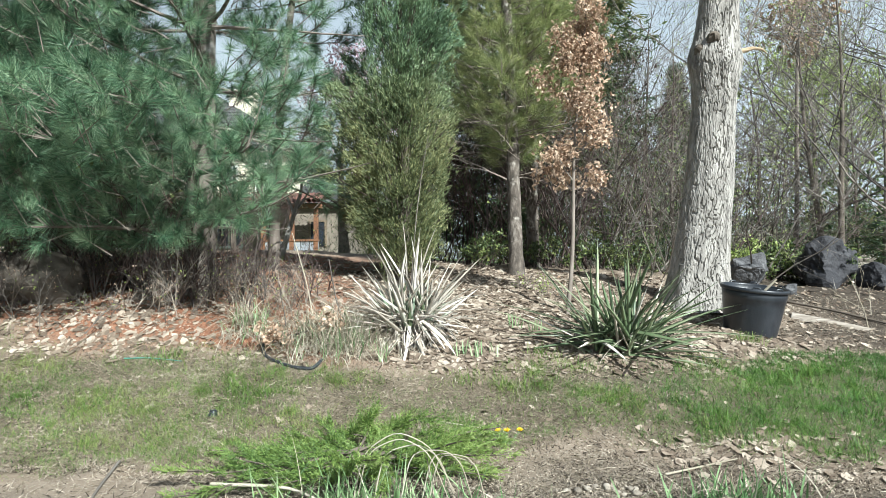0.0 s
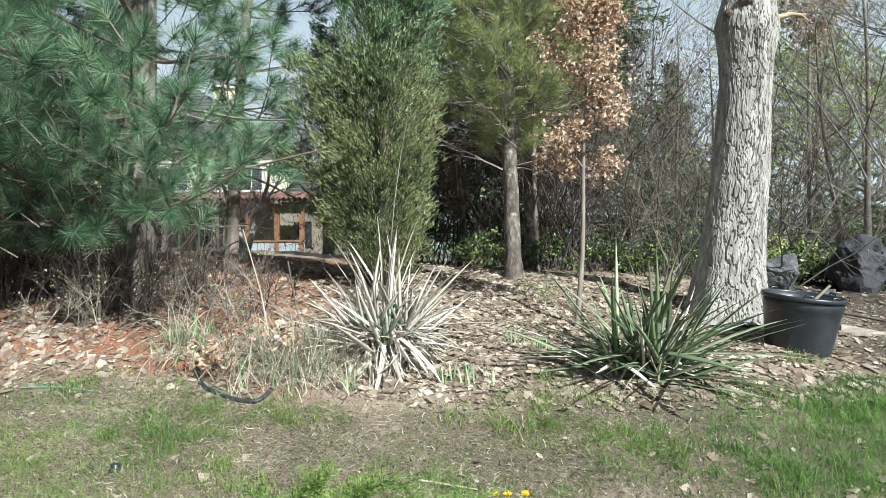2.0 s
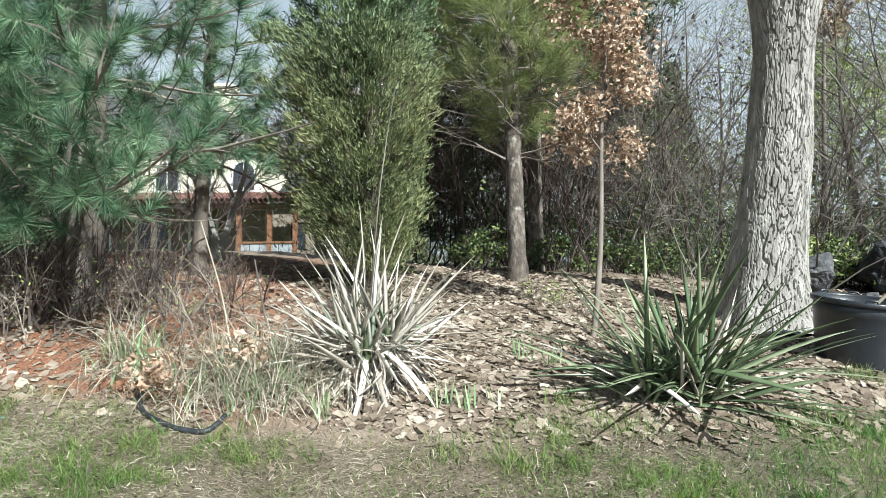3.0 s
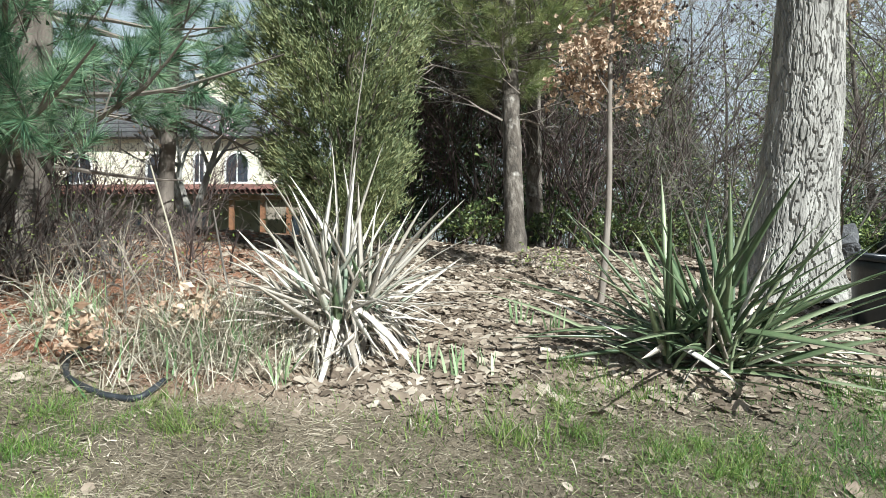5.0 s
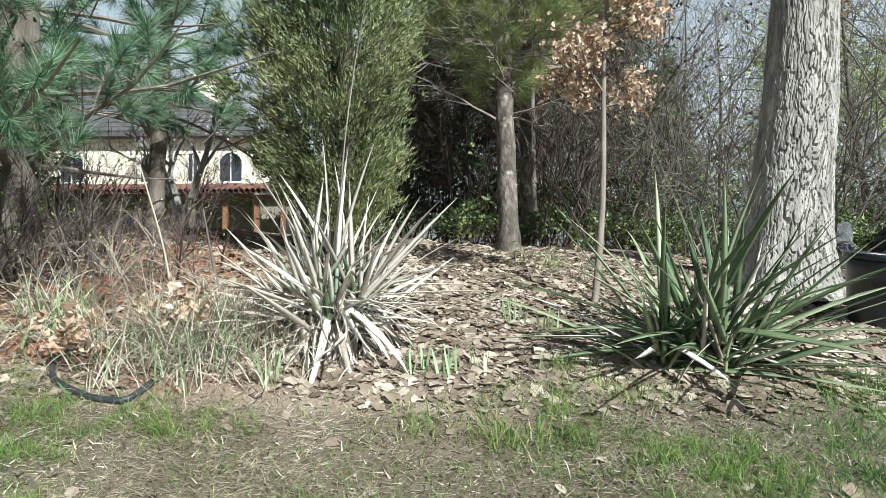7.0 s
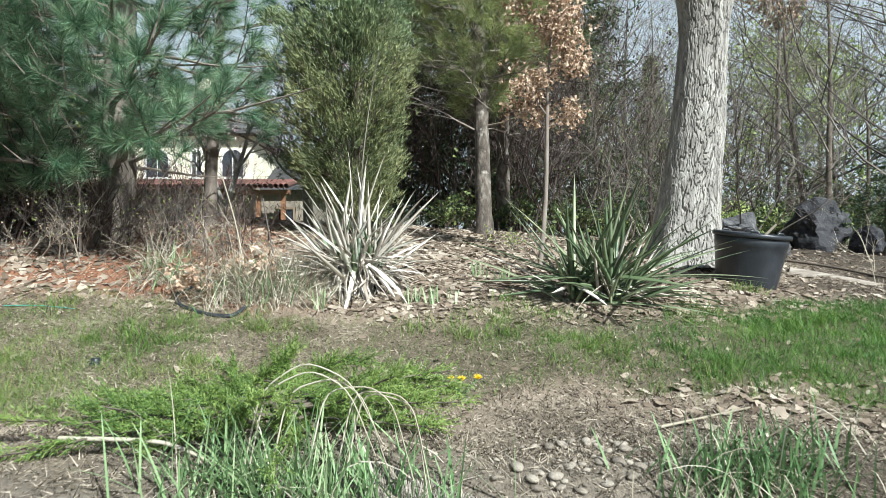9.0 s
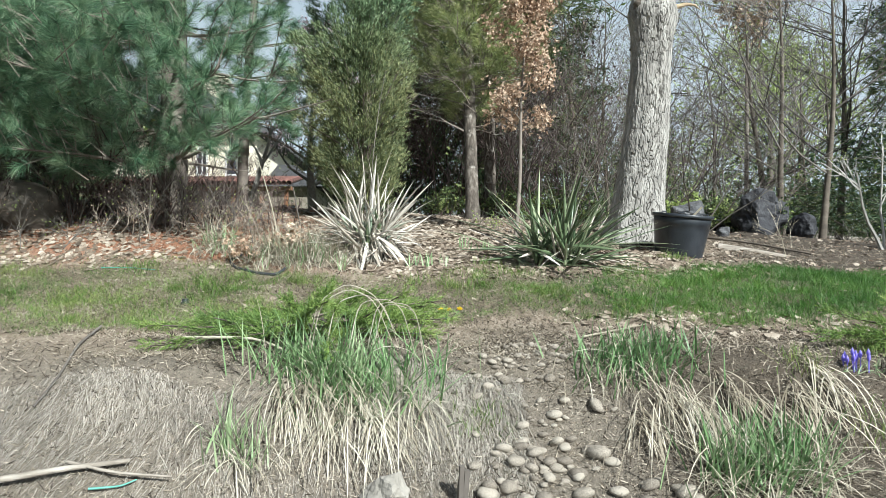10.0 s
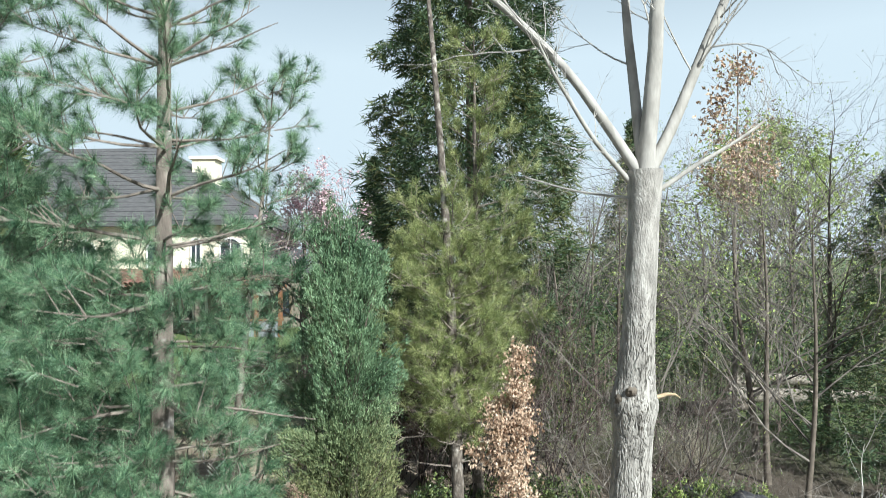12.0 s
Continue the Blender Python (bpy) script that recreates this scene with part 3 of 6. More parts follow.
def spray_tree(name, label, category, x, y, tall, z_low, shape, seed, mat, sprays, size, r0=0.09, hang=0.3, gaps=0.25, fine=12, bark=None, lump=0.35):
    """A dense evergreen: trunk, hidden limbs and a crown of short scaly sprays; shape gives the radius by height share."""
    rnd = np.random.default_rng(seed)
    z0 = gz(x, y)
    tree = thing(name, label, category, at=(x, y, z0))
    s = Soup()
    t = np.linspace(0, 1, 12)
    tube(s, np.stack([0.04 * np.sin(t * 4), 0.04 * np.cos(t * 3), t * tall * 0.97 - 0.1], 1), r0 * (1 - 0.9 * t) + 0.01, 9)
    part("trunk", s.mesh("trunk", bark or M_BARK_DARK, True), tree)
    limbs, leaf = Soup(), Soup()
    u = rnd.uniform(0, 1, sprays)
    az = rnd.uniform(0, 6.283, sprays)
    R = np.interp(u, *shape)
    z = z_low + u * (tall - z_low)
    lumps = vnoise(np.cos(az) * 2.2 + 5, np.sin(az) * 2.2 + 5, z * 2.4, seed)
    keep = lumps > gaps * rnd.uniform(0.6, 1.1, sprays)
    rad = R * (1 - lump + 2 * lump * lumps) * np.where(rnd.random(sprays) < 0.72, rnd.uniform(0.82, 1.06, sprays), rnd.uniform(0.4, 0.9, sprays))
    tip = np.stack([np.cos(az) * rad, np.sin(az) * rad, z], 1)[keep]
    az, R = az[keep], R[keep]
    out = np.stack([np.cos(az), np.sin(az), np.full(len(az), 0.55 - hang * 1.6)], 1)
    out = unit(out + rnd.normal(size=out.shape) * 0.35)
    n = len(tip)
    for k in range(fine):
        jit = unit(out + rnd.normal(size=out.shape) * 0.55 + np.array((0, 0, 0.12 - hang * 0.4)))
        base = tip - out * size * rnd.uniform(0, 1.0, n)[:, None] + rnd.normal(size=(n, 3)) * size * 0.12
        needles(leaf, base, jit, size * rnd.uniform(0.5, 1.1, n), size * (0.13 if size > 0.05 else 0.22), rnd)
    for k in rnd.choice(n, min(n, 160), replace=False):
        root = np.array((0, 0, max(tip[k][2] - 0.25, 0.1)))
        tube(limbs, np.linspace(root, tip[k] * np.array((0.9, 0.9, 1)), 4), np.linspace(0.012, 0.003, 4), 4)
    part("branchwork", limbs.mesh("branchwork", M_BARK_DARK), tree, "thin dark limbs", "stuff")
    part("crown", leaf.mesh("crown", mat), tree, "scaly evergreen sprays", "stuff")
    return tree


def leaf_cloud(soup, pts, size, rnd, lobes=4, curl=0.3, cut=0.7):
    """Small curled leaves, each a folded fan, at the points given."""
    n = len(pts)
    a = unit(rnd.normal(size=(n, 3)))
    b = unit(np.cross(a, rnd.normal(size=(n, 3))))
    c = np.cross(a, b)
    s = (np.broadcast_to(size, n) * rnd.uniform(0.6, 1.2, n))[:, None]
    k = 2 * lobes
    vs = [pts]
    for i in range(k):
        th = 2 * np.pi * i / k
        r = (cut if i % 2 else 1.0) * (1.0 if i else 1.2)
        vs.append(pts + (a * np.cos(th) + 0.6 * b * np.sin(th)) * s * r * 0.6 + c * s * curl * rnd.uniform(-0.3, 0.8, (n, 1)))
    v = np.stack(vs, 1).reshape(-1, 3)
    base = (np.arange(n) * (k + 1))[:, None]
    f = np.concatenate([np.stack([base[:, 0], base[:, 0] + 1 + i, base[:, 0] + 1 + (i + 1) % k], 1) for i in range(k)])
    soup.add(v, f)


# ---- the big furrowed trunk ----
def big_tree():
    x, y = 1.955, 5.38
    z0 = gz(x, y) - 0.05
    tree = thing("broadleaf_tree", "tall bare tree with pale deeply furrowed bark and sawn limb stubs", "tree", at=(x, y, z0))
    # centre line and radius by height above the base
    HZ = [0, 0.12, 0.35, 0.65, 1.0, 1.55, 1.95, 2.5, 3.45, 3.9]
    CX = [0.0, 0.0, 0.02, 0.06, 0.11, 0.15, 0.175, 0.21, 0.27, 0.29]
    RR = [0.30, 0.245, 0.21, 0.190, 0.178, 0.160, 0.168, 0.138, 0.128, 0.150]
    rows, cols = 380, 320
    zz = np.linspace(0, 3.9, rows)
    th = np.arange(cols) * 2 * np.pi / cols
    T, Zg = np.meshgrid(th, zz)
    cx, rr = np.interp(Zg, HZ, CX), np.interp(Zg, HZ, RR)
    cy = 0.03 * np.sin(Zg * 1.1)
    ct, st = np.cos(T), np.sin(T)
    # long scaly plates with open cracks between: a jittered cell pattern, warped
    w1 = vnoise(ct * 3.2, st * 3.2, Zg * 4.0, 2) - 0.5 + 0.5 * (vnoise(ct * 9, st * 9, Zg * 11, 3) - 0.5)
    w2 = vnoise(ct * 3.2 + 7, st * 3.2, Zg * 4.0 + 5, 4) - 0.5 + 0.5 * (vnoise(ct * 9 + 3, st * 9, Zg * 11, 5) - 0.5)
    count = 50
    U, V = T / (2 * np.pi) * count + 3.2 * w1, Zg / 0.12 + 2.2 * w2
    near, second, pick = np.full(U.shape, 9.0), np.full(U.shape, 9.0), np.zeros(U.shape)
    for di in (-1, 0, 1):
        for dj in (-1, 0, 1):
            ci, cj = np.floor(U) + di, np.floor(V) + dj
            h = np.sin((ci % count) * 12.9898 + cj * 78.233) * 43758.5453
            h1 = h - np.floor(h)
            h2 = h1 * 97.31 - np.floor(h1 * 97.31)
            dist = np.hypot(U - ci - h1, V - cj - h2)
            closer = dist < near
            second = np.where(closer, near, np.minimum(second, dist))
            pick = np.where(closer, h2, pick)
            near = np.where(closer, dist, near)
    fur = sstep(0.0, 0.13, second - near)
    plate = 0.6 * pick + 0.4 * vnoise(ct * 36, st * 36, Zg * 34, 16)
    young = sstep(3.1, 2.2, Zg)
    disp = (fur - 1) * (0.012 * young + 0.002) + (plate - 0.5) * (0.009 * young + 0.002)
    disp += 0.05 * np.exp(-((Zg - 1.93) / 0.16) ** 2) * np.clip(-ct * 0.9 - st * 0.4, 0, 1) + 0.03 * np.exp(-((Zg - 1.88) / 0.12) ** 2) * np.clip(ct, 0, 1)
    flare = np.exp(-Zg / 0.18) * 0.05 * np.maximum(0, np.sin(T * 5 + 0.6))
    r = rr + disp + flare
    V = np.stack([cx + r * ct, cy + r * st, Zg], -1).reshape(-1, 3)
    i, j = np.meshgrid(np.arange(rows - 1), np.arange(cols), indexing="ij")
    k = (j + 1) % cols
    s = Soup()
    s.add(V, np.stack([i * cols + j, i * cols + k, (i + 1) * cols + k, (i + 1) * cols + j], -1).reshape(-1, 4))
    part("trunk", s.mesh("trunk", M_BARK_BIG), tree)
    rnd = np.random.default_rng(5)
    # broken stub with torn yellow wood
    s = Soup()
    o = np.array((0.30, -0.02, 1.98))
    tube(s, [o + (0.0, 0, -0.02), o + (0.06, 0, 0.0), o + (0.14, 0, 0.02), o + (0.21, 0.01, 0.015), o + (0.26, 0.02, -0.02)], [0.026, 0.020, 0.014, 0.010, 0.003], 9)
    part("broken_limb", s.mesh("broken_limb", M_WOODCUT, True), tree, "torn yellow broken limb stub")
    for o, w, r in (((0.03, -0.06, 1.98), (-0.8, -0.35, 0.45), 0.05), ((0.10, -0.14, 2.05), (-0.2, -0.9, 0.45), 0.038)):
        s = Soup()
        o, w = np.array(o), unit(np.array(w))
        tube(s, [o - w * 0.05, o - w * 0.01, o + w * 0.02, o + w * 0.04, o + w * 0.048], [r * 1.3, r * 1.25, r * 1.1, r * 0.7, r * 0.2], 11, True)
        v = s.v[0]
        s.v[0] = v + (vnoise(v[:, 0] * 40, v[:, 1] * 40, v[:, 2] * 40, 3)[:, None] - 0.5) * 0.025
        part("limb_stub", s.mesh("limb_stub", M_BARK_DARK), tree, "healed dark knob of a lost limb")
    # the fork and the upper limbs
    top = np.array((0.29, 0.0, 3.80))
    for way, ln, r, bend in (((-0.46, 0.05, 0.85), 2.9, 0.050, (-0.35, 0, 0.0)), ((-0.10, 0.1, 1.0), 3.2, 0.052, (0.0, 0, 0.1)), ((0.05, -0.05, 1.0), 3.4, 0.080, (0.05, 0, 0)),
                             ((0.42, 0.0, 0.85), 3.1, 0.056, (0.05, 0, 0.1)), ((0.75, -0.1, 0.50), 1.3, 0.024, (0.1, 0, 0.2)), ((-0.62, -0.2, 0.7), 1.6, 0.026, (0.0, 0, 0.4)), ((-0.9, 0.4, 0.12), 1.1, 0.014, (0, 0, 0.2))):
        s = Soup()
        pts, dd = curve_pts(top + np.array((0, 0, -0.14 if r < 0.03 else 0.0)), way, ln, 12, bend, rnd, 0.03)
        tube(s, pts, np.linspace(r, r * 0.45, len(pts)), 12)
        for q in range(9):
            i = rnd.integers(4, len(pts))
            twigs(s, pts[i], unit(dd + unit(rnd.normal(size=3)) * 0.8), ln * 0.28, r * 0.2, 2, rnd, (0, 0, 0.2), 3, 0.7)
        part("limb", s.mesh("limb", M_LIMB, True), tree, "smooth pale grey limb")
    # water sprouts
    for o, w in (((0.38, -0.05, 2.02), (0.35, -0.1, 0.9)), ((0.40, 0.02, 2.1), (0.5, 0.1, 0.8)), ((-0.02, 0.05, 1.9), (-0.6, 0.2, 0.5))):
        s = Soup()
        twigs(s, np.array(o), np.array(w), 0.8, 0.007, 2, rnd, (0, 0, 0.3), 3, 0.5)
        part("sprout", s.mesh("sprout", M_TWIG), tree, "thin bare sprouting twigs")
    return tree


big_tree()

# ---- evergreens ----
def gap(x, y, z):
    """The open space between the trunks, through which the house shows."""
    return (x > -1.75 and y > 4.6 and z < 1.95) or (x > -2.5 and y > 4.9 and z < 1.75)


def front_gap(x, y, z):
    """As above; the bare front of the tall pine's upper trunk, and its thin open side."""
    open_side = x > (-1.30 if z > 2.25 else -1.05) and y < 5.2 and float(vnoise(x * 5, y * 5, z * 5, 17)) > (0.46 if z > 2.25 else 0.55)
    return gap(x, y, z) or x > -0.80 or open_side or (abs(x + 1.68) < 0.17 and y < 5.0 and z > 2.55) or z < 1.44 + 0.10 * math.sin(x * 3.1) + 0.42 * max(0.0, x + 1.55)


def slim_gap(x, y, z):
    return z < 1.80 or x > -0.62


def brush_gap(x, y, z):
    """Foliage stops above the brush at its foot."""
    return gap(x, y, z) or z < 1.50 + 0.12 * math.sin(x * 3.1)


SHELL = ([0.05, 0.4, 1.0, 1.8, 2.6, 3.4, 4.4], [0.55, 0.85, 1.15, 1.2, 1.05, 0.9, 0.7])
pine("pine_tree", "tall pine with long blue-green needles and a bare upper trunk", -1.72, 4.98, 7.6, 0.108, 0.45, 1.20, 21, (0.05, 0.1), count=130, needle=0.13, step=0.36, per=6, low=-0.05, face=-1.45, reach_top=0.6, crown=0.8, shoots=2.4, width=0.0027, fill=5200, fill_top=3.0, shape=SHELL, clear=front_gap, apart=0.165, foot=0.7)
pine("pine_tree", "slender leaning pine with pale lower trunk", -1.42, 5.75, 4.6, 0.05, 0.80, 0.80, 22, (0.35, 0.2), count=110, needle=0.125, step=0.34, per=6, reach_top=0.4, kink=0.05, shoots=1.5, width=0.0026, clear=slim_gap, apart=0.15)
pine("pine_tree", "dense blue-green pine with low foliage above brush", -3.30, 4.95, 5.2, 0.085, 0.45, 1.35, 23, (0.0, 0.1), count=120, needle=0.13, step=0.36, per=6, low=-0.05, face=-0.9, reach_top=0.4, shoots=1.5, width=0.0028, fill=4600, fill_top=3.4, shape=SHELL, clear=brush_gap, apart=0.17, foot=0.7)
pine("pine_tree", "dense blue-green pine behind the front row", -5.2, 6.6, 6.4, 0.10, 0.4, 1.8, 24, (0.0, 0.1), count=60, step=0.36, per=6, reach_top=0.35, shoots=1.0, width=0.005)
pine("pine_tree", "olive-green pine with twin scarred trunks", 0.66, 6.25, 8.2, 0.066, 1.55, 0.80, 25, (-0.30, 1.00), M_NEEDLE_O, count=90, needle=0.11, step=0.33, per=6, low=0.25, kink=0.045, reach_top=0.45, shoots=1.0, width=0.0026, fill=1300, fill_top=3.3, shape=([1.2, 1.6, 2.4, 3.4], [0.3, 0.75, 0.75, 0.5]), bark=M_BARK_SCAR, z_stop=3.4, apart=0.10)
pine("pine_tree", "olive-green pine trunk close behind another", 0.91, 7.38, 5.6, 0.072, 2.1, 0.8, 26, (0.05, 0.2), M_NEEDLE_O, count=60, step=0.36, per=5, low=0.2, reach_top=0.4, shoots=1.2, width=0.0045, bark=M_BARK_SCAR)
def juniper_column(label, x, y, tall, shape, seed, plumes, per, size):
    """An upright juniper: trunk, and many upswept feathery plumes of fine scaly sprays."""
    rnd = np.random.default_rng(seed)
    tree = thing("juniper", label, "juniper", at=(x, y, gz(x, y)))
    s, limbs, leaf = Soup(), Soup(), Soup()
    t = np.linspace(0, 1, 12)
    tube(s, np.stack([0.04 * np.sin(t * 4), 0.04 * np.cos(t * 3), t * tall * 0.9 - 0.1], 1), 0.05 * (1 - 0.9 * t) + 0.008, 9)
    part("trunk", s.mesh("trunk", M_BARK_DARK, True), tree)
    for q in range(plumes):
        u = rnd.random() ** 0.9
        az = rnd.uniform(0, 6.283)
        z = 0.08 + u * (tall - 0.45)
        R = np.interp(u, *shape) * (0.45 + 1.1 * float(vnoise(math.cos(az) * 2.6 + 5, math.sin(az) * 2.6 + 5, z * 3.2, seed)))
        out = np.array((math.cos(az), math.sin(az), 0.0))
        rise = rnd.uniform(0.10, 0.46) * (0.6 + 0.9 * u)
        p0, p1 = out * R * 0.35 + (0, 0, z - 0.05), out * R * rnd.uniform(0.7, 1.22) + (0, 0, z + rise)
        tube(limbs, np.linspace(p0, p1, 3), [0.007, 0.005, 0.002], 4)
        f = rnd.uniform(0.2, 1.05, per)
        way = unit(p1 - p0)
        wide = 0.085 * (1.15 - f)[:, None] + 0.012
        mid = p0 + (p1 - p0) * f[:, None] + rnd.normal(size=(per, 3)) * wide
        for k in range(10):
            ways = unit(way * 0.9 + out * 0.25 + rnd.normal(size=(per, 3)) * 0.5 + np.array((0, 0, 0.25)))
            needles(leaf, mid + rnd.normal(size=(per, 3)) * size * 0.35, ways, size * rnd.uniform(0.5, 1.15, per), size * 0.19, rnd)
    part("branchwork", limbs.mesh("branchwork", M_BARK_DARK), tree, "thin dark limbs", "stuff")
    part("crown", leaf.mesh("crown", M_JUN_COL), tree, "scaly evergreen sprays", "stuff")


juniper_column("upright juniper column with olive scaly foliage", -0.33, 5.55, 3.15, ([0, 0.08, 0.3, 0.65, 0.88, 1], [0.30, 0.38, 0.40, 0.40, 0.30, 0.12]), 31, 240, 56, 0.042)
spray_tree("arborvitae", "tall dark drooping evergreen with bronzed lower sprays", "evergreen tree", 1.02, 9.6, 9.6, 0.3, ([0, 0.1, 0.45, 0.75, 1], [1.2, 1.45, 1.35, 0.85, 0.05]), 32, M_SPRUCE, 12500, 0.17, hang=0.45, gaps=0.24, r0=0.14, fine=9)
spray_tree("spruce", "dark spruce with low sweeping boughs", "spruce", 7.6, 8.9, 6.5, 0.25, ([0, 0.05, 0.4, 1], [1.6, 1.9, 1.3, 0.05]), 33, M_SPRUCE, 8500, 0.13, hang=0.35, gaps=0.4, r0=0.14, fine=9)


# ---- oak sapling with dry leaves ----
def leafy_sapling(name, label, x, y, tall, r0, zl, zh, wide, leaves, size, seed, lean=(0.12, 0.0), mat=None):
    rnd = np.random.default_rng(seed)
    z0 = gz(x, y)
    tree = thing(name, label, "sapling", at=(x, y, z0))
    t = np.linspace(0, 1, 16)
    line = np.stack([lean[0] * t + 0.015 * np.sin(t * 9), lean[1] * t, t * tall - 0.08], 1)
    s = Soup()
    tube(s, line, r0 * (1 - 0.85 * t), 10)
    part("trunk", s.mesh("trunk", M_SAPBARK, True), tree)
    tw, lf, ends = Soup(), Soup(), []
    for k in range(26):
        z = zl + (zh - zl) * rnd.random() ** 1.7
        i = z / tall
        o = np.array((np.interp(i, t, line[:, 0]), np.interp(i, t, line[:, 1]), z))
        az = rnd.uniform(0, 6.283)
        w = wide * (1 - 0.75 * ((z - zl) / (zh - zl)) ** 1.3) * rnd.uniform(0.5, 1.1)
        twigs(tw, o, np.array((math.cos(az), math.sin(az), 0.5)), w, 0.005, 1, rnd, (0, 0, 0.4), 3, 0.7, ends)
    pts = np.array([e[0] for e in ends])
    pts = pts[rnd.integers(0, len(pts), leaves)] + rnd.normal(size=(leaves, 3)) * np.array((0.05, 0.05, 0.05)) * wide / 0.3
    leaf_cloud(lf, pts, size, rnd, 4, 0.8, 0.62)
    part("branchwork", tw.mesh("branchwork", M_TWIG), tree, "thin grey twigs", "stuff")
    part("crown", lf.mesh("crown", mat or M_OAKLEAF), tree, "clinging tan dry leaves", "stuff")
    return tree


leafy_sapling("oak_sapling", "young oak sapling holding curled tan dead leaves", 0.88, 4.92, 2.5, 0.017, 0.86, 2.40, 0.27, 4000, 0.032, 41, (0.18, 0.05))
leafy_sapling("oak_sapling", "tall thin oak sapling with rusty dead leaves above bare trunk", 6.0, 12.3, 7.1, 0.05, 3.9, 6.9, 0.75, 1700, 0.085, 42, (0.25, 0.0))


# ---- yuccas ----
def yucca_leaf(length, width, arch, mat, keel=0.35):
    """One sword leaf along +x: channelled, keeled and pointed, bending down by arch."""
    n = 9
    t = np.linspace(0, 1, n)
    ang = -arch * t ** 1.5
    dx = np.cos(ang) * length / (n - 1)
    dz = np.sin(ang) * length / (n - 1)
    px, pz = np.concatenate([[0], np.cumsum(dx)[:-1]]), np.concatenate([[0], np.cumsum(dz)[:-1]])
    w = width * 0.5 * np.interp(t, [0, 0.08, 0.35, 0.75, 1], [1.0, 0.75, 1.0, 0.62, 0.03])
    q = np.zeros((n, 4, 3))
    for c, (sy, sz) in enumerate(((-1, keel), (0, 0.0), (1, keel), (0, -0.16))):
        q[:, c, 0], q[:, c, 1], q[:, c, 2] = px, sy * w, pz + sz * w
    i, j = np.meshgrid(np.arange(n - 1), np.arange(4), indexing="ij")
    k = (j + 1) % 4
    s = Soup()
    s.add(q.reshape(-1, 3), np.stack([i * 4 + j, i * 4 + k, (i + 1) * 4 + k, (i + 1) * 4 + j], -1).reshape(-1, 4))
    return s.mesh("leaf", mat, True)


def yucca(label, x, y, z, mats, sets, seed, stem=0.2, heads=((0, 0, 0),)):
    """sets: rows of count, elevation from-to, length from-to, width, arch, which material, azimuth centre and spread."""
    rnd = np.random.default_rng(seed)
    plant = thing("yucca", label, "yucca", at=(x, y, z))
    s = Soup()
    t = np.linspace(0, 1, 8)
    tube(s, np.stack([0.02 * np.sin(t * 5), 0 * t, -stem + t * (stem + 0.05)], 1), 0.042 + 0.014 * np.sin(t * 17), 10, True)
    part("stem", s.mesh("stem", M_YUC_STEM, True), plant, "fibrous dark stem")
    for count, e0, e1, l0, l1, width, arch, mi, azc, azs in sets:
        forms = [yucca_leaf(l0 + (l1 - l0) * q / 4, width * rnd.uniform(0.8, 1.2), arch * rnd.uniform(0.3, 1.4), mats[mi]) for q in range(5)]
        for q in range(count):
            ob = new("leaf", forms[rnd.integers(0, 5)])
            ob.parent = plant
            az = azc + rnd.uniform(-azs, azs) + rnd.normal() * 0.1
            el = rnd.uniform(e0, e1)
            off = 0.055 * rnd.random() + (0.035 if el < -15 else 0)
            hx, hy, hz = heads[rnd.integers(0, len(heads))]
            ob.matrix_basis = Matrix.Translation((hx + off * math.cos(az), hy + off * math.sin(az), hz + rnd.uniform(-0.10, 0.06) - (0.06 * rnd.random() if el < 0 else 0))) @ pose(0, 0, 0, 0, 0, math.degrees(az)) @ pose(0, 0, 0, rnd.normal() * 32, -el, rnd.normal() * 9)
    return plant


yucca("bleached half-dead yucca with stiff pale leaves and a dry skirt", -0.17, 4.31, 1.09, (M_YUC_DG, M_YUC_D, M_YUC_G), (
    (46, 45, 86, 0.28, 0.56, 0.024, 0.15, 0, 0, 3.14), (42, 14, 50, 0.28, 0.54, 0.022, 0.25, 0, 0, 3.14), (40, -8, 24, 0.20, 0.42, 0.016, 0.5, 1, 0, 3.14),
    (30, 20, 80, 0.14, 0.32, 0.028, 0.3, 0, -1.5, 1.8), (40, -30, 40, 0.14, 0.30, 0.013, 1.2, 1, -1.5, 2.2),
    (120, -66, -22, 0.26, 0.44, 0.026, 0.5, 1, -1.45, 1.8), (90, -50, -10, 0.18, 0.40, 0.014, 0.9, 1, -1.4, 2.2), (16, -2, 16, 0.42, 0.60, 0.020, 0.2, 1, 3.0, 0.7), (5, -6, 8, 0.40, 0.52, 0.016, 0.3, 1, 0.1, 0.5), (26, -60, -15, 0.24, 0.36, 0.020, 0.2, 1, 1.6, 1.6), (7, 40, 75, 0.18, 0.28, 0.032, 0.1, 2, -1.5, 1.6)),
    51, 0.25, ((0, 0, 0), (-0.08, 0.0, -0.02), (0.09, 0.02, -0.01), (0.02, -0.05, -0.04), (-0.04, 0.06, 0.0)))
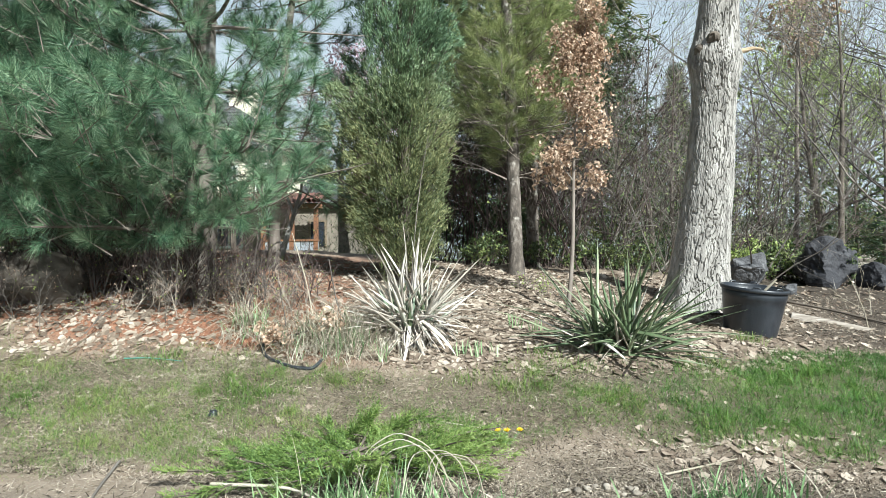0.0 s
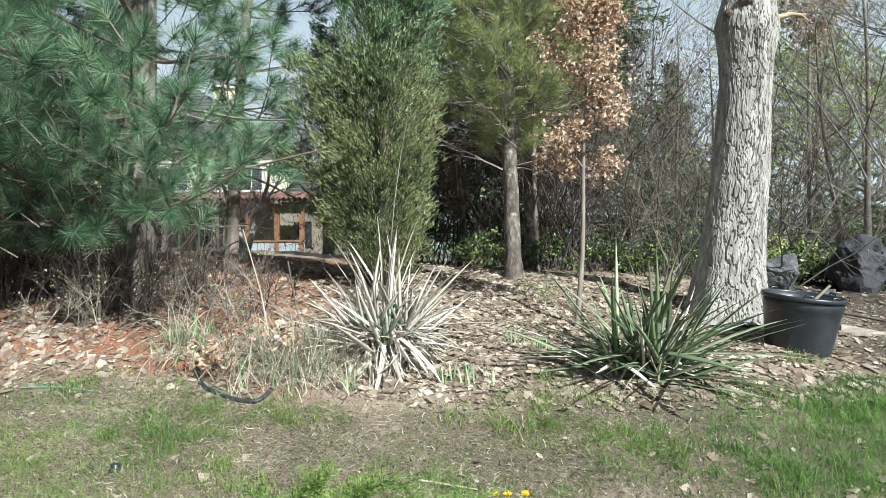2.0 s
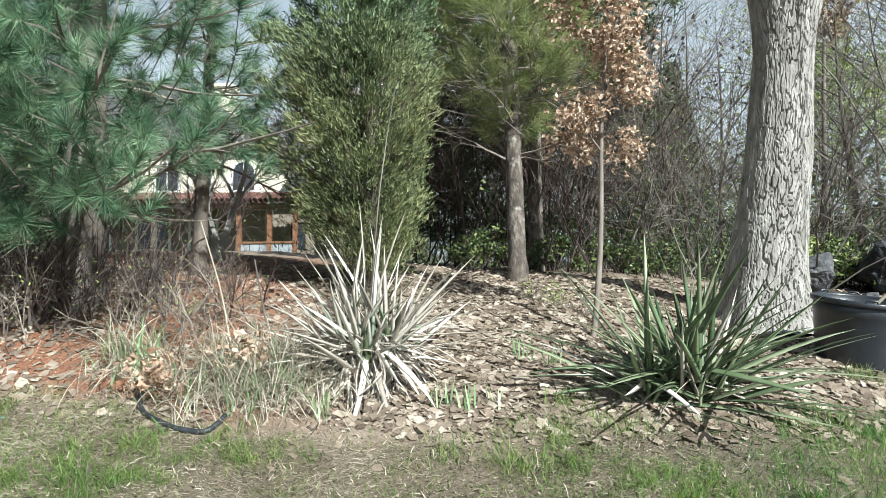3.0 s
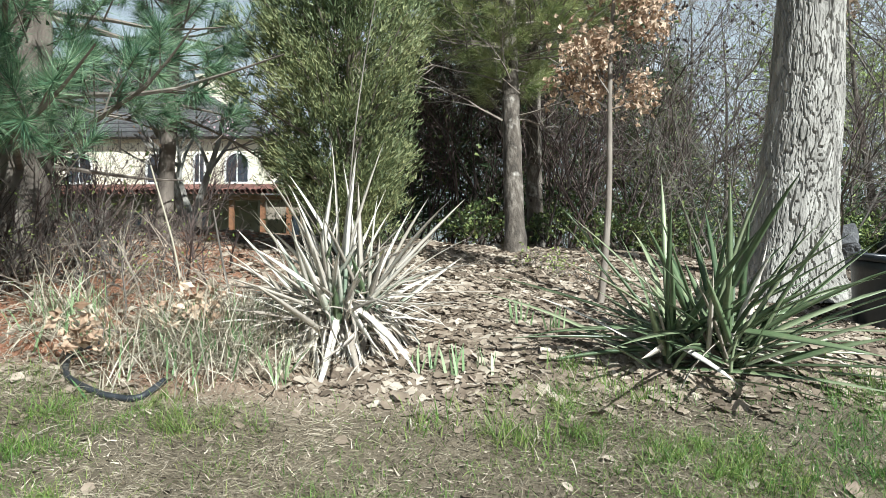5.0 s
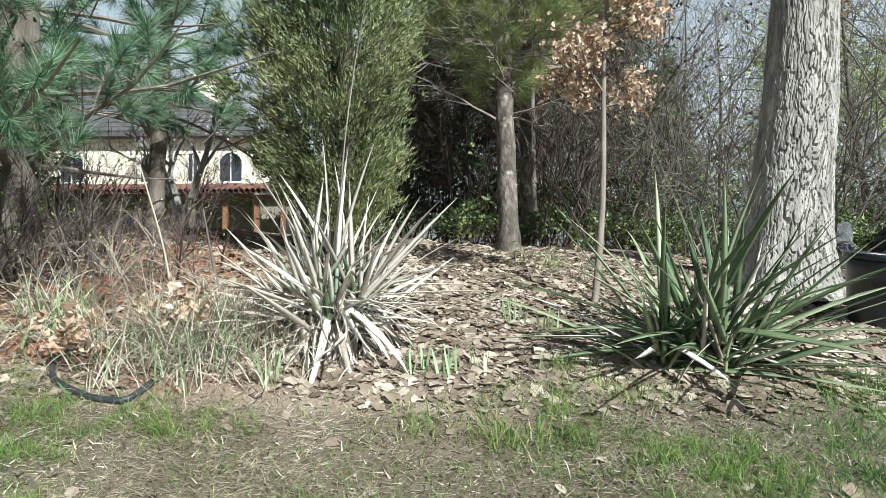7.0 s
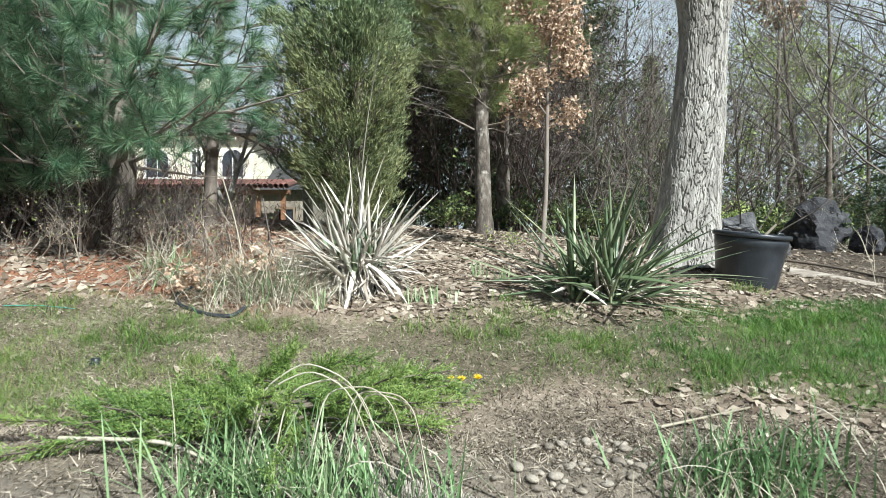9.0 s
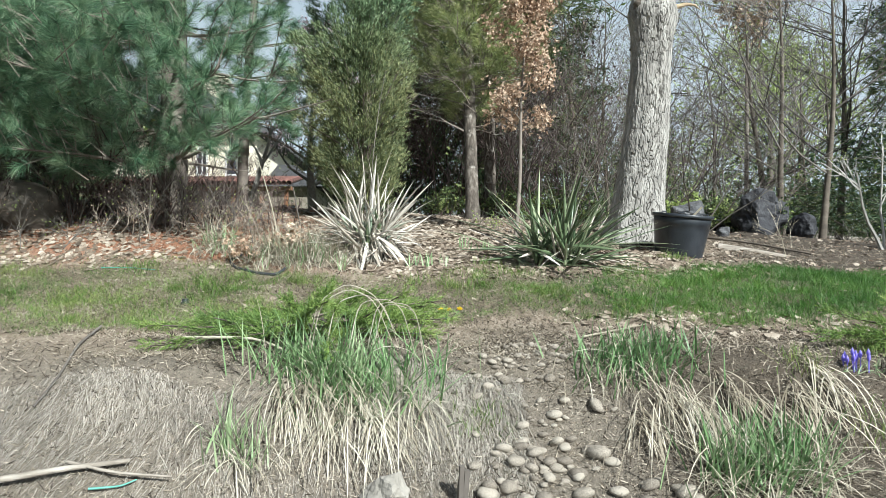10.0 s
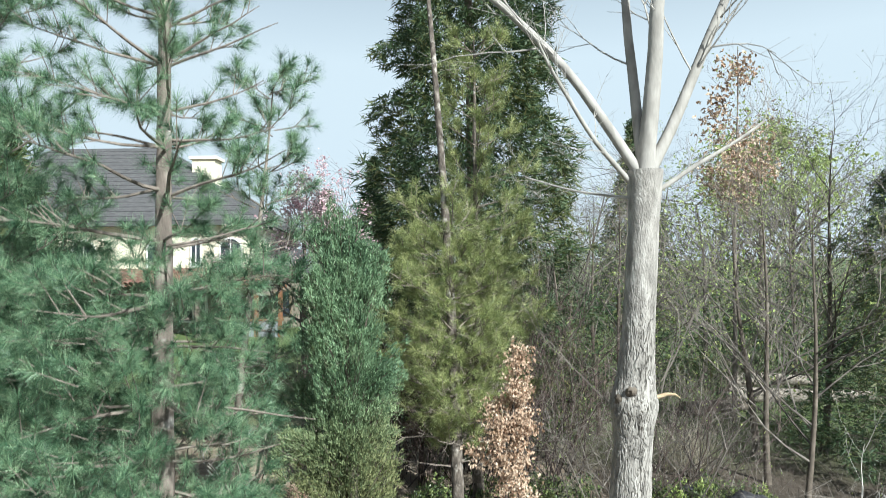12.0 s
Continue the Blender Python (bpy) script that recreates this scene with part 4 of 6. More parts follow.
yucca("green yucca with long stiff sword leaves above fallen leaves", 1.06, 4.16, 0.97, (M_YUC_G, M_YUC_D), (
    (28, 50, 85, 0.34, 0.60, 0.025, 0.2, 0, 0.4, 2.6), (42, 20, 54, 0.42, 0.68, 0.026, 0.3, 0, 0.3, 2.9), (30, 2, 26, 0.44, 0.74, 0.025, 0.4, 0, 0, 3.14),
    (18, -8, 8, 0.46, 0.74, 0.024, 0.3, 0, -0.1, 0.8), (11, -4, 10, 0.40, 0.60, 0.024, 0.35, 0, 3.2, 0.7), (14, 30, 75, 0.16, 0.32, 0.028, 0.5, 0, -1.4, 1.8), (18, -26, -4, 0.18, 0.36, 0.018, 0.4, 1, -0.9, 1.8), (9, 20, 60, 0.34, 0.56, 0.019, 0.2, 1, 0.4, 2.8)),
    52, 0.16, ((-0.12, -0.03, -0.02), (0.02, 0.02, 0.0), (0.10, 0.0, -0.01), (0.05, -0.06, -0.03)))


# ---- nursery pot ----
def lathe(profile, sides=48):
    p = np.array(profile, float)
    th = np.arange(sides) * 2 * np.pi / sides
    v = np.stack([p[:, None, 0] * np.cos(th), p[:, None, 0] * np.sin(th), np.repeat(p[:, 1:2], sides, 1)], -1)
    i, j = np.meshgrid(np.arange(len(p) - 1), np.arange(sides), indexing="ij")
    k = (j + 1) % sides
    s = Soup()
    s.add(v.reshape(-1, 3), np.stack([i * sides + j, i * sides + k, (i + 1) * sides + k, (i + 1) * sides + j], -1).reshape(-1, 4))
    return s


def nursery_pot():
    x, y = 2.05, 4.70
    z = gz(x, y) - 0.045
    pot = thing("nursery_pot", "large black plastic nursery pot leaning on the slope", "plant pot", at=(x, y, z))
    pot.matrix_basis = pose(x, y, z, 6, 5, 0) @ Matrix.Diagonal((0.88, 0.88, 1.0, 1))
    part("body", lathe([(0.0, 0.004), (0.15, 0.004), (0.172, 0.0), (0.180, 0.012), (0.19, 0.06), (0.215, 0.22), (0.222, 0.265), (0.226, 0.27), (0.2285, 0.33), (0.222, 0.33), (0.216, 0.262), (0.18, 0.03), (0.0, 0.02)]).mesh("body", M_POT, True), pot)
    part("rim", lathe([(0.224, 0.318), (0.240, 0.316), (0.244, 0.324), (0.243, 0.336), (0.237, 0.341), (0.226, 0.339), (0.222, 0.330), (0.224, 0.318)]).mesh("rim", M_POT, True), pot, "rolled black rim")
    for az in (70, 110, 250, 290, 20):
        s = Soup()
        a = math.radians(az)
        o = np.array((0.236 * math.cos(a), 0.236 * math.sin(a), 0.338))
        td = np.array((-math.sin(a), math.cos(a), 0))
        tube(s, [o - td * 0.028, o - td * 0.02 + (0, 0, 0.012), o + td * 0.02 + (0, 0, 0.012), o + td * 0.028], [0.005, 0.006, 0.006, 0.005], 6)
        part("lug", s.mesh("lug", M_POT, True), pot, "small moulded lug")
    part("soil", lathe([(0.0, 0.235), (0.10, 0.24), (0.20, 0.225), (0.212, 0.22), (0.0, 0.20)], 32).mesh("soil", M_SOIL, True), pot, "dark damp potting soil")
    st = Soup()
    tube(st, [(2.08, 4.70, z + 0.22), (2.14, 4.66, z + 0.31), (2.21, 4.64, z + 0.385)], [0.009, 0.009, 0.007], 7, True)
    st2 = tagged(new("stick", st.mesh("stick", M_STRAW, True)), "pale dry stick poking out of a pot", "stick")


nursery_pot()


# ---- rocks ----
def rock(name, label, x, y, size, seed, mat, sink=0.12, rough=0.35, detail=4, category="rock", squash=1.0):
    bm = bmesh.new()
    bmesh.ops.create_icosphere(bm, subdivisions=detail, radius=1)
    co = np.array([v.co for v in bm.verts])
    k = 1 + rough * (vnoise(co[:, 0] * 1.3 + seed, co[:, 1] * 1.3, co[:, 2] * 1.3, seed) - 0.5) * 2 + rough * 0.6 * np.round(vnoise(co[:, 0] * 2.6 + seed, co[:, 1] * 2.6, co[:, 2] * 2.6, seed + 1) * 4) / 4 + rough * 0.35 * (vnoise(co[:, 0] * 7, co[:, 1] * 7, co[:, 2] * 7, seed + 2) - 0.5)
    cut = np.random.default_rng(int(seed * 100))
    for _ in range(14 if rough > 0.3 else 0):
        # broken faces
        nrm = unit(cut.normal(size=3))
        over = np.maximum(co @ nrm - cut.uniform(0.55, 0.85), 0)
        co = co - over[:, None] * nrm * 0.92
    co = co * k[:, None] * np.array(size) * 0.56
    for v, c in zip(bm.verts, co):
        v.co = c
    me = bpy.data.meshes.new(name)
    bm.to_mesh(me)
    bm.free()
    me.materials.append(mat)
    me.polygons.foreach_set("use_smooth", np.full(len(me.polygons), detail < 4))
    ob = new(name, me)
    ob.location = (x, y, gz(x, y) + size[2] * (0.5 - sink))
    ob.rotation_euler = (0, 0, seed)
    return tagged(ob, label, category)


rock("boulder", "rough black lava boulder resting on mulch", 3.80, 7.05, (0.70, 0.5, 0.50), 1.1, M_ROCK, 0.1)
rock("boulder", "small rough black lava boulder against a larger one", 4.18, 6.95, (0.24, 0.24, 0.24), 2.3, M_ROCK, 0.1)
rock("boulder", "dark lava boulder behind low green shrubs", 3.42, 7.6, (0.34, 0.34, 0.30), 3.4, M_ROCK, 0.1)
rock("rock", "speckled grey rock beside the big trunk", 2.80, 6.45, (0.36, 0.30, 0.30), 4.2, M_ROCKG, 0.1)
rock("rock", "small dark rock on the mulch", 2.98, 6.1, (0.14, 0.12, 0.10), 5.2, M_ROCKG, 0.2)
rock("rock", "pale angular rock in the dry wash", 0.11, 2.02, (0.20, 0.16, 0.13), 7.3, M_PALE, 0.25, 0.34)
rock("rock", "large pale grey rock beneath bare twigs", -2.75, 4.75, (0.50, 0.4, 0.34), 6.2, M_COBBLE, 0.2, 0.2)


# ---- grasses, straw and low plants ----
def blades(soup, base, way, length, width, rnd, droop=0.6, n=4):
    """Bent strap blades: base points, headings, lengths; each a strip that tips over."""
    m = len(base)
    way = unit(way)
    side = unit(np.cross(way, np.array((0, 0, 1.0))) + rnd.normal(size=(m, 3)) * 0.15)
    L = np.broadcast_to(length, m)[:, None]
    W = np.broadcast_to(width, m)[:, None]
    dr = (np.broadcast_to(droop, m) * rnd.uniform(0.4, 1.4, m))[:, None]
    p, d, rows = base.copy(), way.copy(), []
    for i in range(n + 1):
        f = i / n
        w = W * 0.5 * (1 - f) ** 0.6 * (0.75 + 0.5 * f)
        rows.append(np.stack([p - side * w, p + side * w], 1))
        d = unit(d + np.array((0, 0, -1.0)) * dr / n)
        p = p + d * L / n
    v = np.stack(rows, 1).reshape(-1, 3)
    q = np.arange(m)[:, None] * 2 * (n + 1)
    f = np.concatenate([np.stack([q[:, 0] + 2 * i, q[:, 0] + 2 * i + 1, q[:, 0] + 2 * i + 3, q[:, 0] + 2 * i + 2], 1) for i in range(n)])
    soup.add(v, f)


def on_ground(x, y, dz=0.0):
    return np.stack([x, y, height(x, y) + dz], 1)


def up_ways(n, rnd, lean=0.4):
    w = rnd.normal(size=(n, 3)) * lean
    w[:, 2] = 1
    return unit(w)


def lawn():
    rnd = np.random.default_rng(61)
    # grass grows in small tufts
    n = 24000
    cx, cy = rnd.uniform(-5.0, 6.5, n), rnd.uniform(2.55, 4.7, n)
    m = zone_masks(cx, cy)[0]
    right = sstep(0.9, 2.0, cx)
    patch = sstep(0.40, 0.62, vnoise(cx * 1.6, cy * 2.4, seed=21) * 0.6 + vnoise(cx * 6, cy * 6, seed=22) * 0.4)
    p = m * sstep(6.0, 2.5, np.abs(cx - 0.5)) * np.clip(0.24 + 0.55 * patch + 1.2 * right * sstep(0.2, 0.5, vnoise(cx * 2, cy * 2, seed=25)) + 0.35 * sstep(-0.4, -1.6, cx), 0, 1)
    keep = rnd.random(n) < p
    cx, cy = cx[keep], cy[keep]
    # a dense sward at the lower end of the lawn
    ex, ey = rnd.uniform(0.7, 4.6, 8500), rnd.uniform(2.85, 4.4, 8500)
    thick = zone_masks(ex, ey)[0] * sstep(0.6, 2.2, ex + 1.1 * (vnoise(ex * 2, ey * 2, seed=28) - 0.5)) * (0.2 + 0.8 * sstep(0.3, 0.5, vnoise(ex * 3, ey * 3, seed=29))) > rnd.random(8500)
    cx, cy = np.concatenate([cx, ex[thick]]), np.concatenate([cy, ey[thick]])
    per = 11
    x = np.repeat(cx, per) + rnd.normal(size=len(cx) * per) * 0.028
    y = np.repeat(cy, per) + rnd.normal(size=len(cx) * per) * 0.024
    # thicker tufts that stand apart on the worn middle of the lawn
    tx, ty = rnd.uniform(-2.4, 2.2, 900), rnd.uniform(2.85, 3.95, 900)
    good = zone_masks(tx, ty)[0] * sstep(0.33, 0.52, vnoise(tx * 2.1, ty * 2.6, seed=41)) > rnd.random(900)
    tx, ty = tx[good], ty[good]
    girth = rnd.uniform(0.012, 0.034, len(tx))
    x = np.concatenate([x, np.repeat(tx, 52) + rnd.normal(size=len(tx) * 52) * np.repeat(girth, 52)])
    y = np.concatenate([y, np.repeat(ty, 52) + rnd.normal(size=len(tx) * 52) * np.repeat(girth, 52) * 0.9])
    tall = np.concatenate([np.full(len(cx) * per, 1.0), np.repeat(rnd.uniform(1.0, 1.7, len(tx)), 52)])
    k = len(x)
    s = Soup()
    lush = sstep(0.5, 1.6, x + 0.8 * (vnoise(x * 1.5, y * 2.0, seed=26) - 0.5)) > rnd.random(k)
    for ob_name, pick, mat, words in (("grass", ~lush, M_GRASS, "patchy short spring lawn grass on bare soil"), ("lush_grass", lush, M_GRASS_LUSH, "dense deep green lawn grass")):
        s, m = Soup(), int(pick.sum())
        blades(s, on_ground(x[pick], y[pick], -0.003), up_ways(m, rnd, 0.6), rnd.uniform(0.018, 0.054, m) * (1 + 0.4 * sstep(0.8, 2.0, x[pick])) * tall[pick], 0.0025, rnd, 0.8, 2)
        tagged(new(ob_name, s.mesh(ob_name, mat)), words, "grass", kind="stuff")
    s, n = Soup(), 420000
    x, y = np.where(rnd.random(n) < 0.55, rnd.uniform(-2.4, 2.0, n), rnd.uniform(-4.5, 6, n)), rnd.uniform(2.45, 4.5, n)
    m = zone_masks(x, y)
    near = sstep(5.0, 2.0, np.abs(x - 0.3))
    keep = rnd.random(n) < np.clip(m[0] * 0.75 + m[2] * 0.25, 0, 1) * near * (1 - 0.9 * sstep(0.4, 1.2, x)) * (0.35 + 0.65 * sstep(0.3, 0.6, vnoise(x * 3, y * 3, seed=27)))
    x, y = x[keep], y[keep]
    k = len(x)
    w = rnd.normal(size=(k, 3))
    w[:, 2] = 0.10 + 0.35 * rnd.random(k)
    needles(s, on_ground(x, y, 0.001), unit(w), rnd.uniform(0.012, 0.052, k), 0.0018, rnd)
    tagged(new("thatch", s.mesh("thatch", M_THATCH)), "dead straw-coloured thatch lying between the grass", "dead grass", kind="stuff")


lawn()


def clump(name, label, category, x, y, rx, ry, green, straw, lg, ls, seed, wg=0.010, lean=0.3, fall=(0, 0, 0), straw_droop=1.6, dz=0.0, mat=None):
    """A clump of upright green blades with dead straw falling round it."""
    rnd = np.random.default_rng(seed)
    ob = thing(name, label, category, at=(0, 0, 0))
    if green:
        s = Soup()
        px, py = x + rnd.normal(size=green) * rx * 0.5, y + rnd.normal(size=green) * ry * 0.5
        w = up_ways(green, rnd, lean) + np.array(fall) * 0.4
        blades(s, on_ground(px, py, dz - 0.01), w, lg * rnd.uniform(0.6, 1.1, green), wg * rnd.uniform(0.7, 1.2, green), rnd, 0.45, 5)
        part("foliage", s.mesh("foliage", mat or M_IRIS), ob, "fresh green strap blades", "stuff")
    if straw:
        s = Soup()
        px, py = x + rnd.normal(size=straw) * rx * 0.55, y + rnd.normal(size=straw) * ry * 0.55
        w = up_ways(straw, rnd, 0.9) * np.array((1, 1, 0.7)) + np.array(fall)
        blades(s, on_ground(px, py, dz + 0.005), w, ls * rnd.uniform(0.5, 1.1, straw), 0.0042 * rnd.uniform(0.6, 1.5, straw), rnd, straw_droop, 6)
        part("straw", s.mesh("straw", M_STRAW), ob, "bleached dry straw", "stuff")
    return ob


clump("iris_clump", "iris clump with green blades and bleached straw beside a yucca", "iris", -0.56, 4.20, 0.34, 0.27, 300, 1700, 0.15, 0.27, 71, 0.009, 0.35, (-0.05, -0.12, 0.45), 1.2)
clump("iris_clump", "small tuft of dry arching grass with green shoots", "iris", -1.13, 4.32, 0.14, 0.14, 80, 260, 0.17, 0.34, 72, 0.010, 0.3, (-0.1, -0.2, 0.3))
clump("iris_clump", "iris clump spilling green blades over the bank edge", "iris", -0.10, 2.46, 0.34, 0.16, 480, 260, 0.27, 0.40, 73, 0.010, 0.5, (0.15, -0.3, 0), 1.8)
clump("iris_clump", "green iris tuft on the bank with dry straw", "iris", 1.10, 2.56, 0.26, 0.12, 260, 170, 0.19, 0.34, 74, 0.010, 0.35, (0.15, -0.4, 0), 1.6)
clump("iris_clump", "green iris tuft low on the bank", "iris", 1.40, 2.08, 0.24, 0.12, 300, 260, 0.24, 0.40, 75, 0.010, 0.4, (0.15, -0.3, 0), 1.4)
clump("iris_clump", "sparse iris tuft on a bare bank", "iris", -0.42, 2.12, 0.12, 0.07, 70, 90, 0.20, 0.25, 76, 0.009, 0.4, (0, -0.3, 0), 1.6)
for q, (x, y) in enumerate(((0.24, 4.0), (0.32, 4.02), (0.14, 4.05), (0.62, 4.45), (0.5, 4.5), (-0.28, 3.95))):
    clump("iris_clump", "young iris fan pushing through dead leaves", "iris", x, y, 0.05, 0.04, 9, 0, 0.12, 0.1, 80 + q, 0.013, 0.18)
for q, (x, y) in enumerate(((0.62, 4.02), (0.15, 3.72), (0.42, 3.66), (1.55, 4.02), (1.9, 4.4), (0.75, 3.9), (-0.9, 3.55), (-1.5, 3.95), (1.75, 2.45), (2.1, 2.62), (1.9, 2.2), (0.45, 2.35))):
    clump("grass_tuft", "bright green grass tuft at the bed's edge", "grass tuft", x, y, 0.12, 0.10, 130, 20, 0.085, 0.1, 90 + q, 0.004, 0.5, mat=M_GRASS)


def bank_straw():
    """Grey root fibres and dry stems that hang down the cut bank."""
    rnd = np.random.default_rng(64)
    s, n = Soup(), 40000
    x = np.where(rnd.random(n) < 0.72, rnd.uniform(-2.8, 0.0, n), rnd.uniform(0.0, 0.62, n))
    top = 2.42 - 0.26 * sstep(0.1, -0.9, x) + 0.30 * (vnoise(x * 2.1, 1.0, seed=31) - 0.5)
    y = top + 0.10 - np.abs(rnd.normal(size=n)) * 0.30
    swirl = 1.2 * (vnoise(x * 2.6, y * 2.6, seed=35) - 0.5)
    w = np.stack([swirl + rnd.normal(size=n) * 0.25, np.full(n, -0.55) + rnd.normal(size=n) * 0.25, -0.55 + rnd.normal(size=n) * 0.2], 1)
    blades(s, on_ground(x, y, 0.006), w, rnd.uniform(0.04, 0.15, n), rnd.uniform(0.0016, 0.0034, n), rnd, 0.25, 2)
    tagged(new("root_fibres", s.mesh("root_fibres", M_GREYSTRAW)), "grey dead roots and stems hanging over the bank", "dead grass", kind="stuff")
    s, n = Soup(), 520
    tuft_x = np.array((-0.30, -0.20, -0.12, -0.05, 0.02, 0.10, 0.18, 1.05, 1.14, 1.22, 1.32, 1.42, 1.52, 1.64, 1.78))
    pick = rnd.integers(0, len(tuft_x), n)
    x, y = tuft_x[pick] + rnd.normal(size=n) * 0.025, 2.36 + 0.05 * np.sin(pick * 2.4) + rnd.normal(size=n) * 0.035
    w = np.stack([rnd.normal(size=n) * 0.35 + 0.08, np.full(n, -0.7), rnd.uniform(-0.4, 0.5, n)], 1)
    blades(s, on_ground(x, y, 0.03), w, rnd.uniform(0.2, 0.5, n), rnd.uniform(0.003, 0.007, n), rnd, 2.4, 6)
    tagged(new("hanging_straw", s.mesh("hanging_straw", M_STRAW)), "long bleached iris straw hanging over the bank", "dead grass", kind="stuff")
    s, n = Soup(), 185000
    x, y = rnd.uniform(-3.2, 4.2, n), rnd.uniform(1.7, 3.25, n)
    keep = zone_masks(x, y)[2] * sstep(4.4, 2.2, np.abs(x - 0.3)) * (0.65 + 0.35 * sstep(0.2, 0.8, x)) > rnd.random(n)
    x, y = x[keep], y[keep]
    w = rnd.normal(size=(len(x), 3))
    w[:, 2] = np.abs(w[:, 2]) * 0.5 + 0.08
    needles(s, on_ground(x, y, 0.003), unit(w), 0.006 + 0.05 * rnd.random(len(x)) ** 2.5, rnd.uniform(0.0015, 0.0045, len(x)), rnd)
    tagged(new("bank_debris", s.mesh("bank_debris", M_CRUMB)), "bark chips and broken stems scattered on the bank", "debris", kind="stuff")


bank_straw()


def crumbs():
    """Crumbled bark, stems and clods over the lawn's bare soil and the beds."""
    rnd = np.random.default_rng(65)
    s, n = Soup(), 260000
    x, y = rnd.uniform(-3.6, 4.6, n), 2.7 + 3.4 * rnd.random(n) ** 1.5
    keep = sstep(4.6, 2.2, np.abs(x - 0.4)) * (0.5 + 0.5 * vnoise(x * 4, y * 4, seed=36)) * (1 - 0.85 * zone_masks(x, y)[0] * sstep(0.7, 1.6, x)) > rnd.random(n)
    x, y = x[keep], y[keep]
    w = rnd.normal(size=(len(x), 3))
    w[:, 2] = np.abs(w[:, 2]) * 0.5 + 0.08
    needles(s, on_ground(x, y, 0.001), unit(w), 0.005 + 0.03 * rnd.random(len(x)) ** 3, rnd.uniform(0.002, 0.006, len(x)), rnd)
    tagged(new("crumbled_bark", s.mesh("crumbled_bark", M_CRUMB)), "crumbled bark and stem bits over bare soil", "debris", kind="stuff")


crumbs()


# ---- fallen leaves ----
def flat_leaf_mesh(rnd, size):
    """One curled fallen leaf with a lobed outline."""
    k = 12
    th = np.arange(k) * 2 * np.pi / k
    r = size * (0.55 + 0.45 * np.abs(np.cos(th * 2.5 + rnd.uniform(0, 1)))) * rnd.uniform(0.85, 1.15, k)
    x, y = r * np.cos(th) * 1.25, r * np.sin(th) * 0.85
    cx, cy = rnd.normal() * 4, rnd.normal() * 5
    z = size * 0.22 - abs(cx) * x * x - abs(cy) * y * y * 0.8 + rnd.normal(size=k) * size * 0.08
    s = Soup()
    v = np.vstack([np.stack([x, y, np.clip(z, -0.2 * size, size)], 1), np.stack([x * 0.45, y * 0.45, z * 0.3 + size * 0.20], 1), [[0, 0, size * 0.24]]])
    f4 = [(i, (i + 1) % k, k + (i + 1) % k, k + i) for i in range(k)]
    s.add(v, f4)
    s.f.append(np.array([(k + i, k + (i + 1) % k, 2 * k) for i in range(k)]))
    return s.mesh("fallen_leaf", M_LITTER, True)


def litter_density(x, y):
    m = zone_masks(x, y)
    bed = sstep(3.85, 4.1, y) * sstep(7.5, 5.5, y)
    mid = sstep(-0.9, -0.2, x) * sstep(2.4, 1.6, x)
    strip = np.exp(-((y - 3.98) / 0.14) ** 2) * sstep(-0.4, 0.2, x) * sstep(1.8, 1.2, x)
    edge = np.exp(-((y - 2.98) / 0.16) ** 2) * sstep(0.8, 1.2, x)
    left = bed * sstep(-0.4, -1.0, x) * 0.30 * sstep(0.35, 0.6, vnoise(x * 1.4, y * 1.8, seed=33) + 0.1)
    return np.clip(bed * mid * 0.8 + strip * 0.9 + edge * 0.36 * (1 - 0.5 * m[0]) + left + 0.012 * m[0] + m[3] * 0.05 + bed * 0.1 * (1 - m[3]), 0, 1)


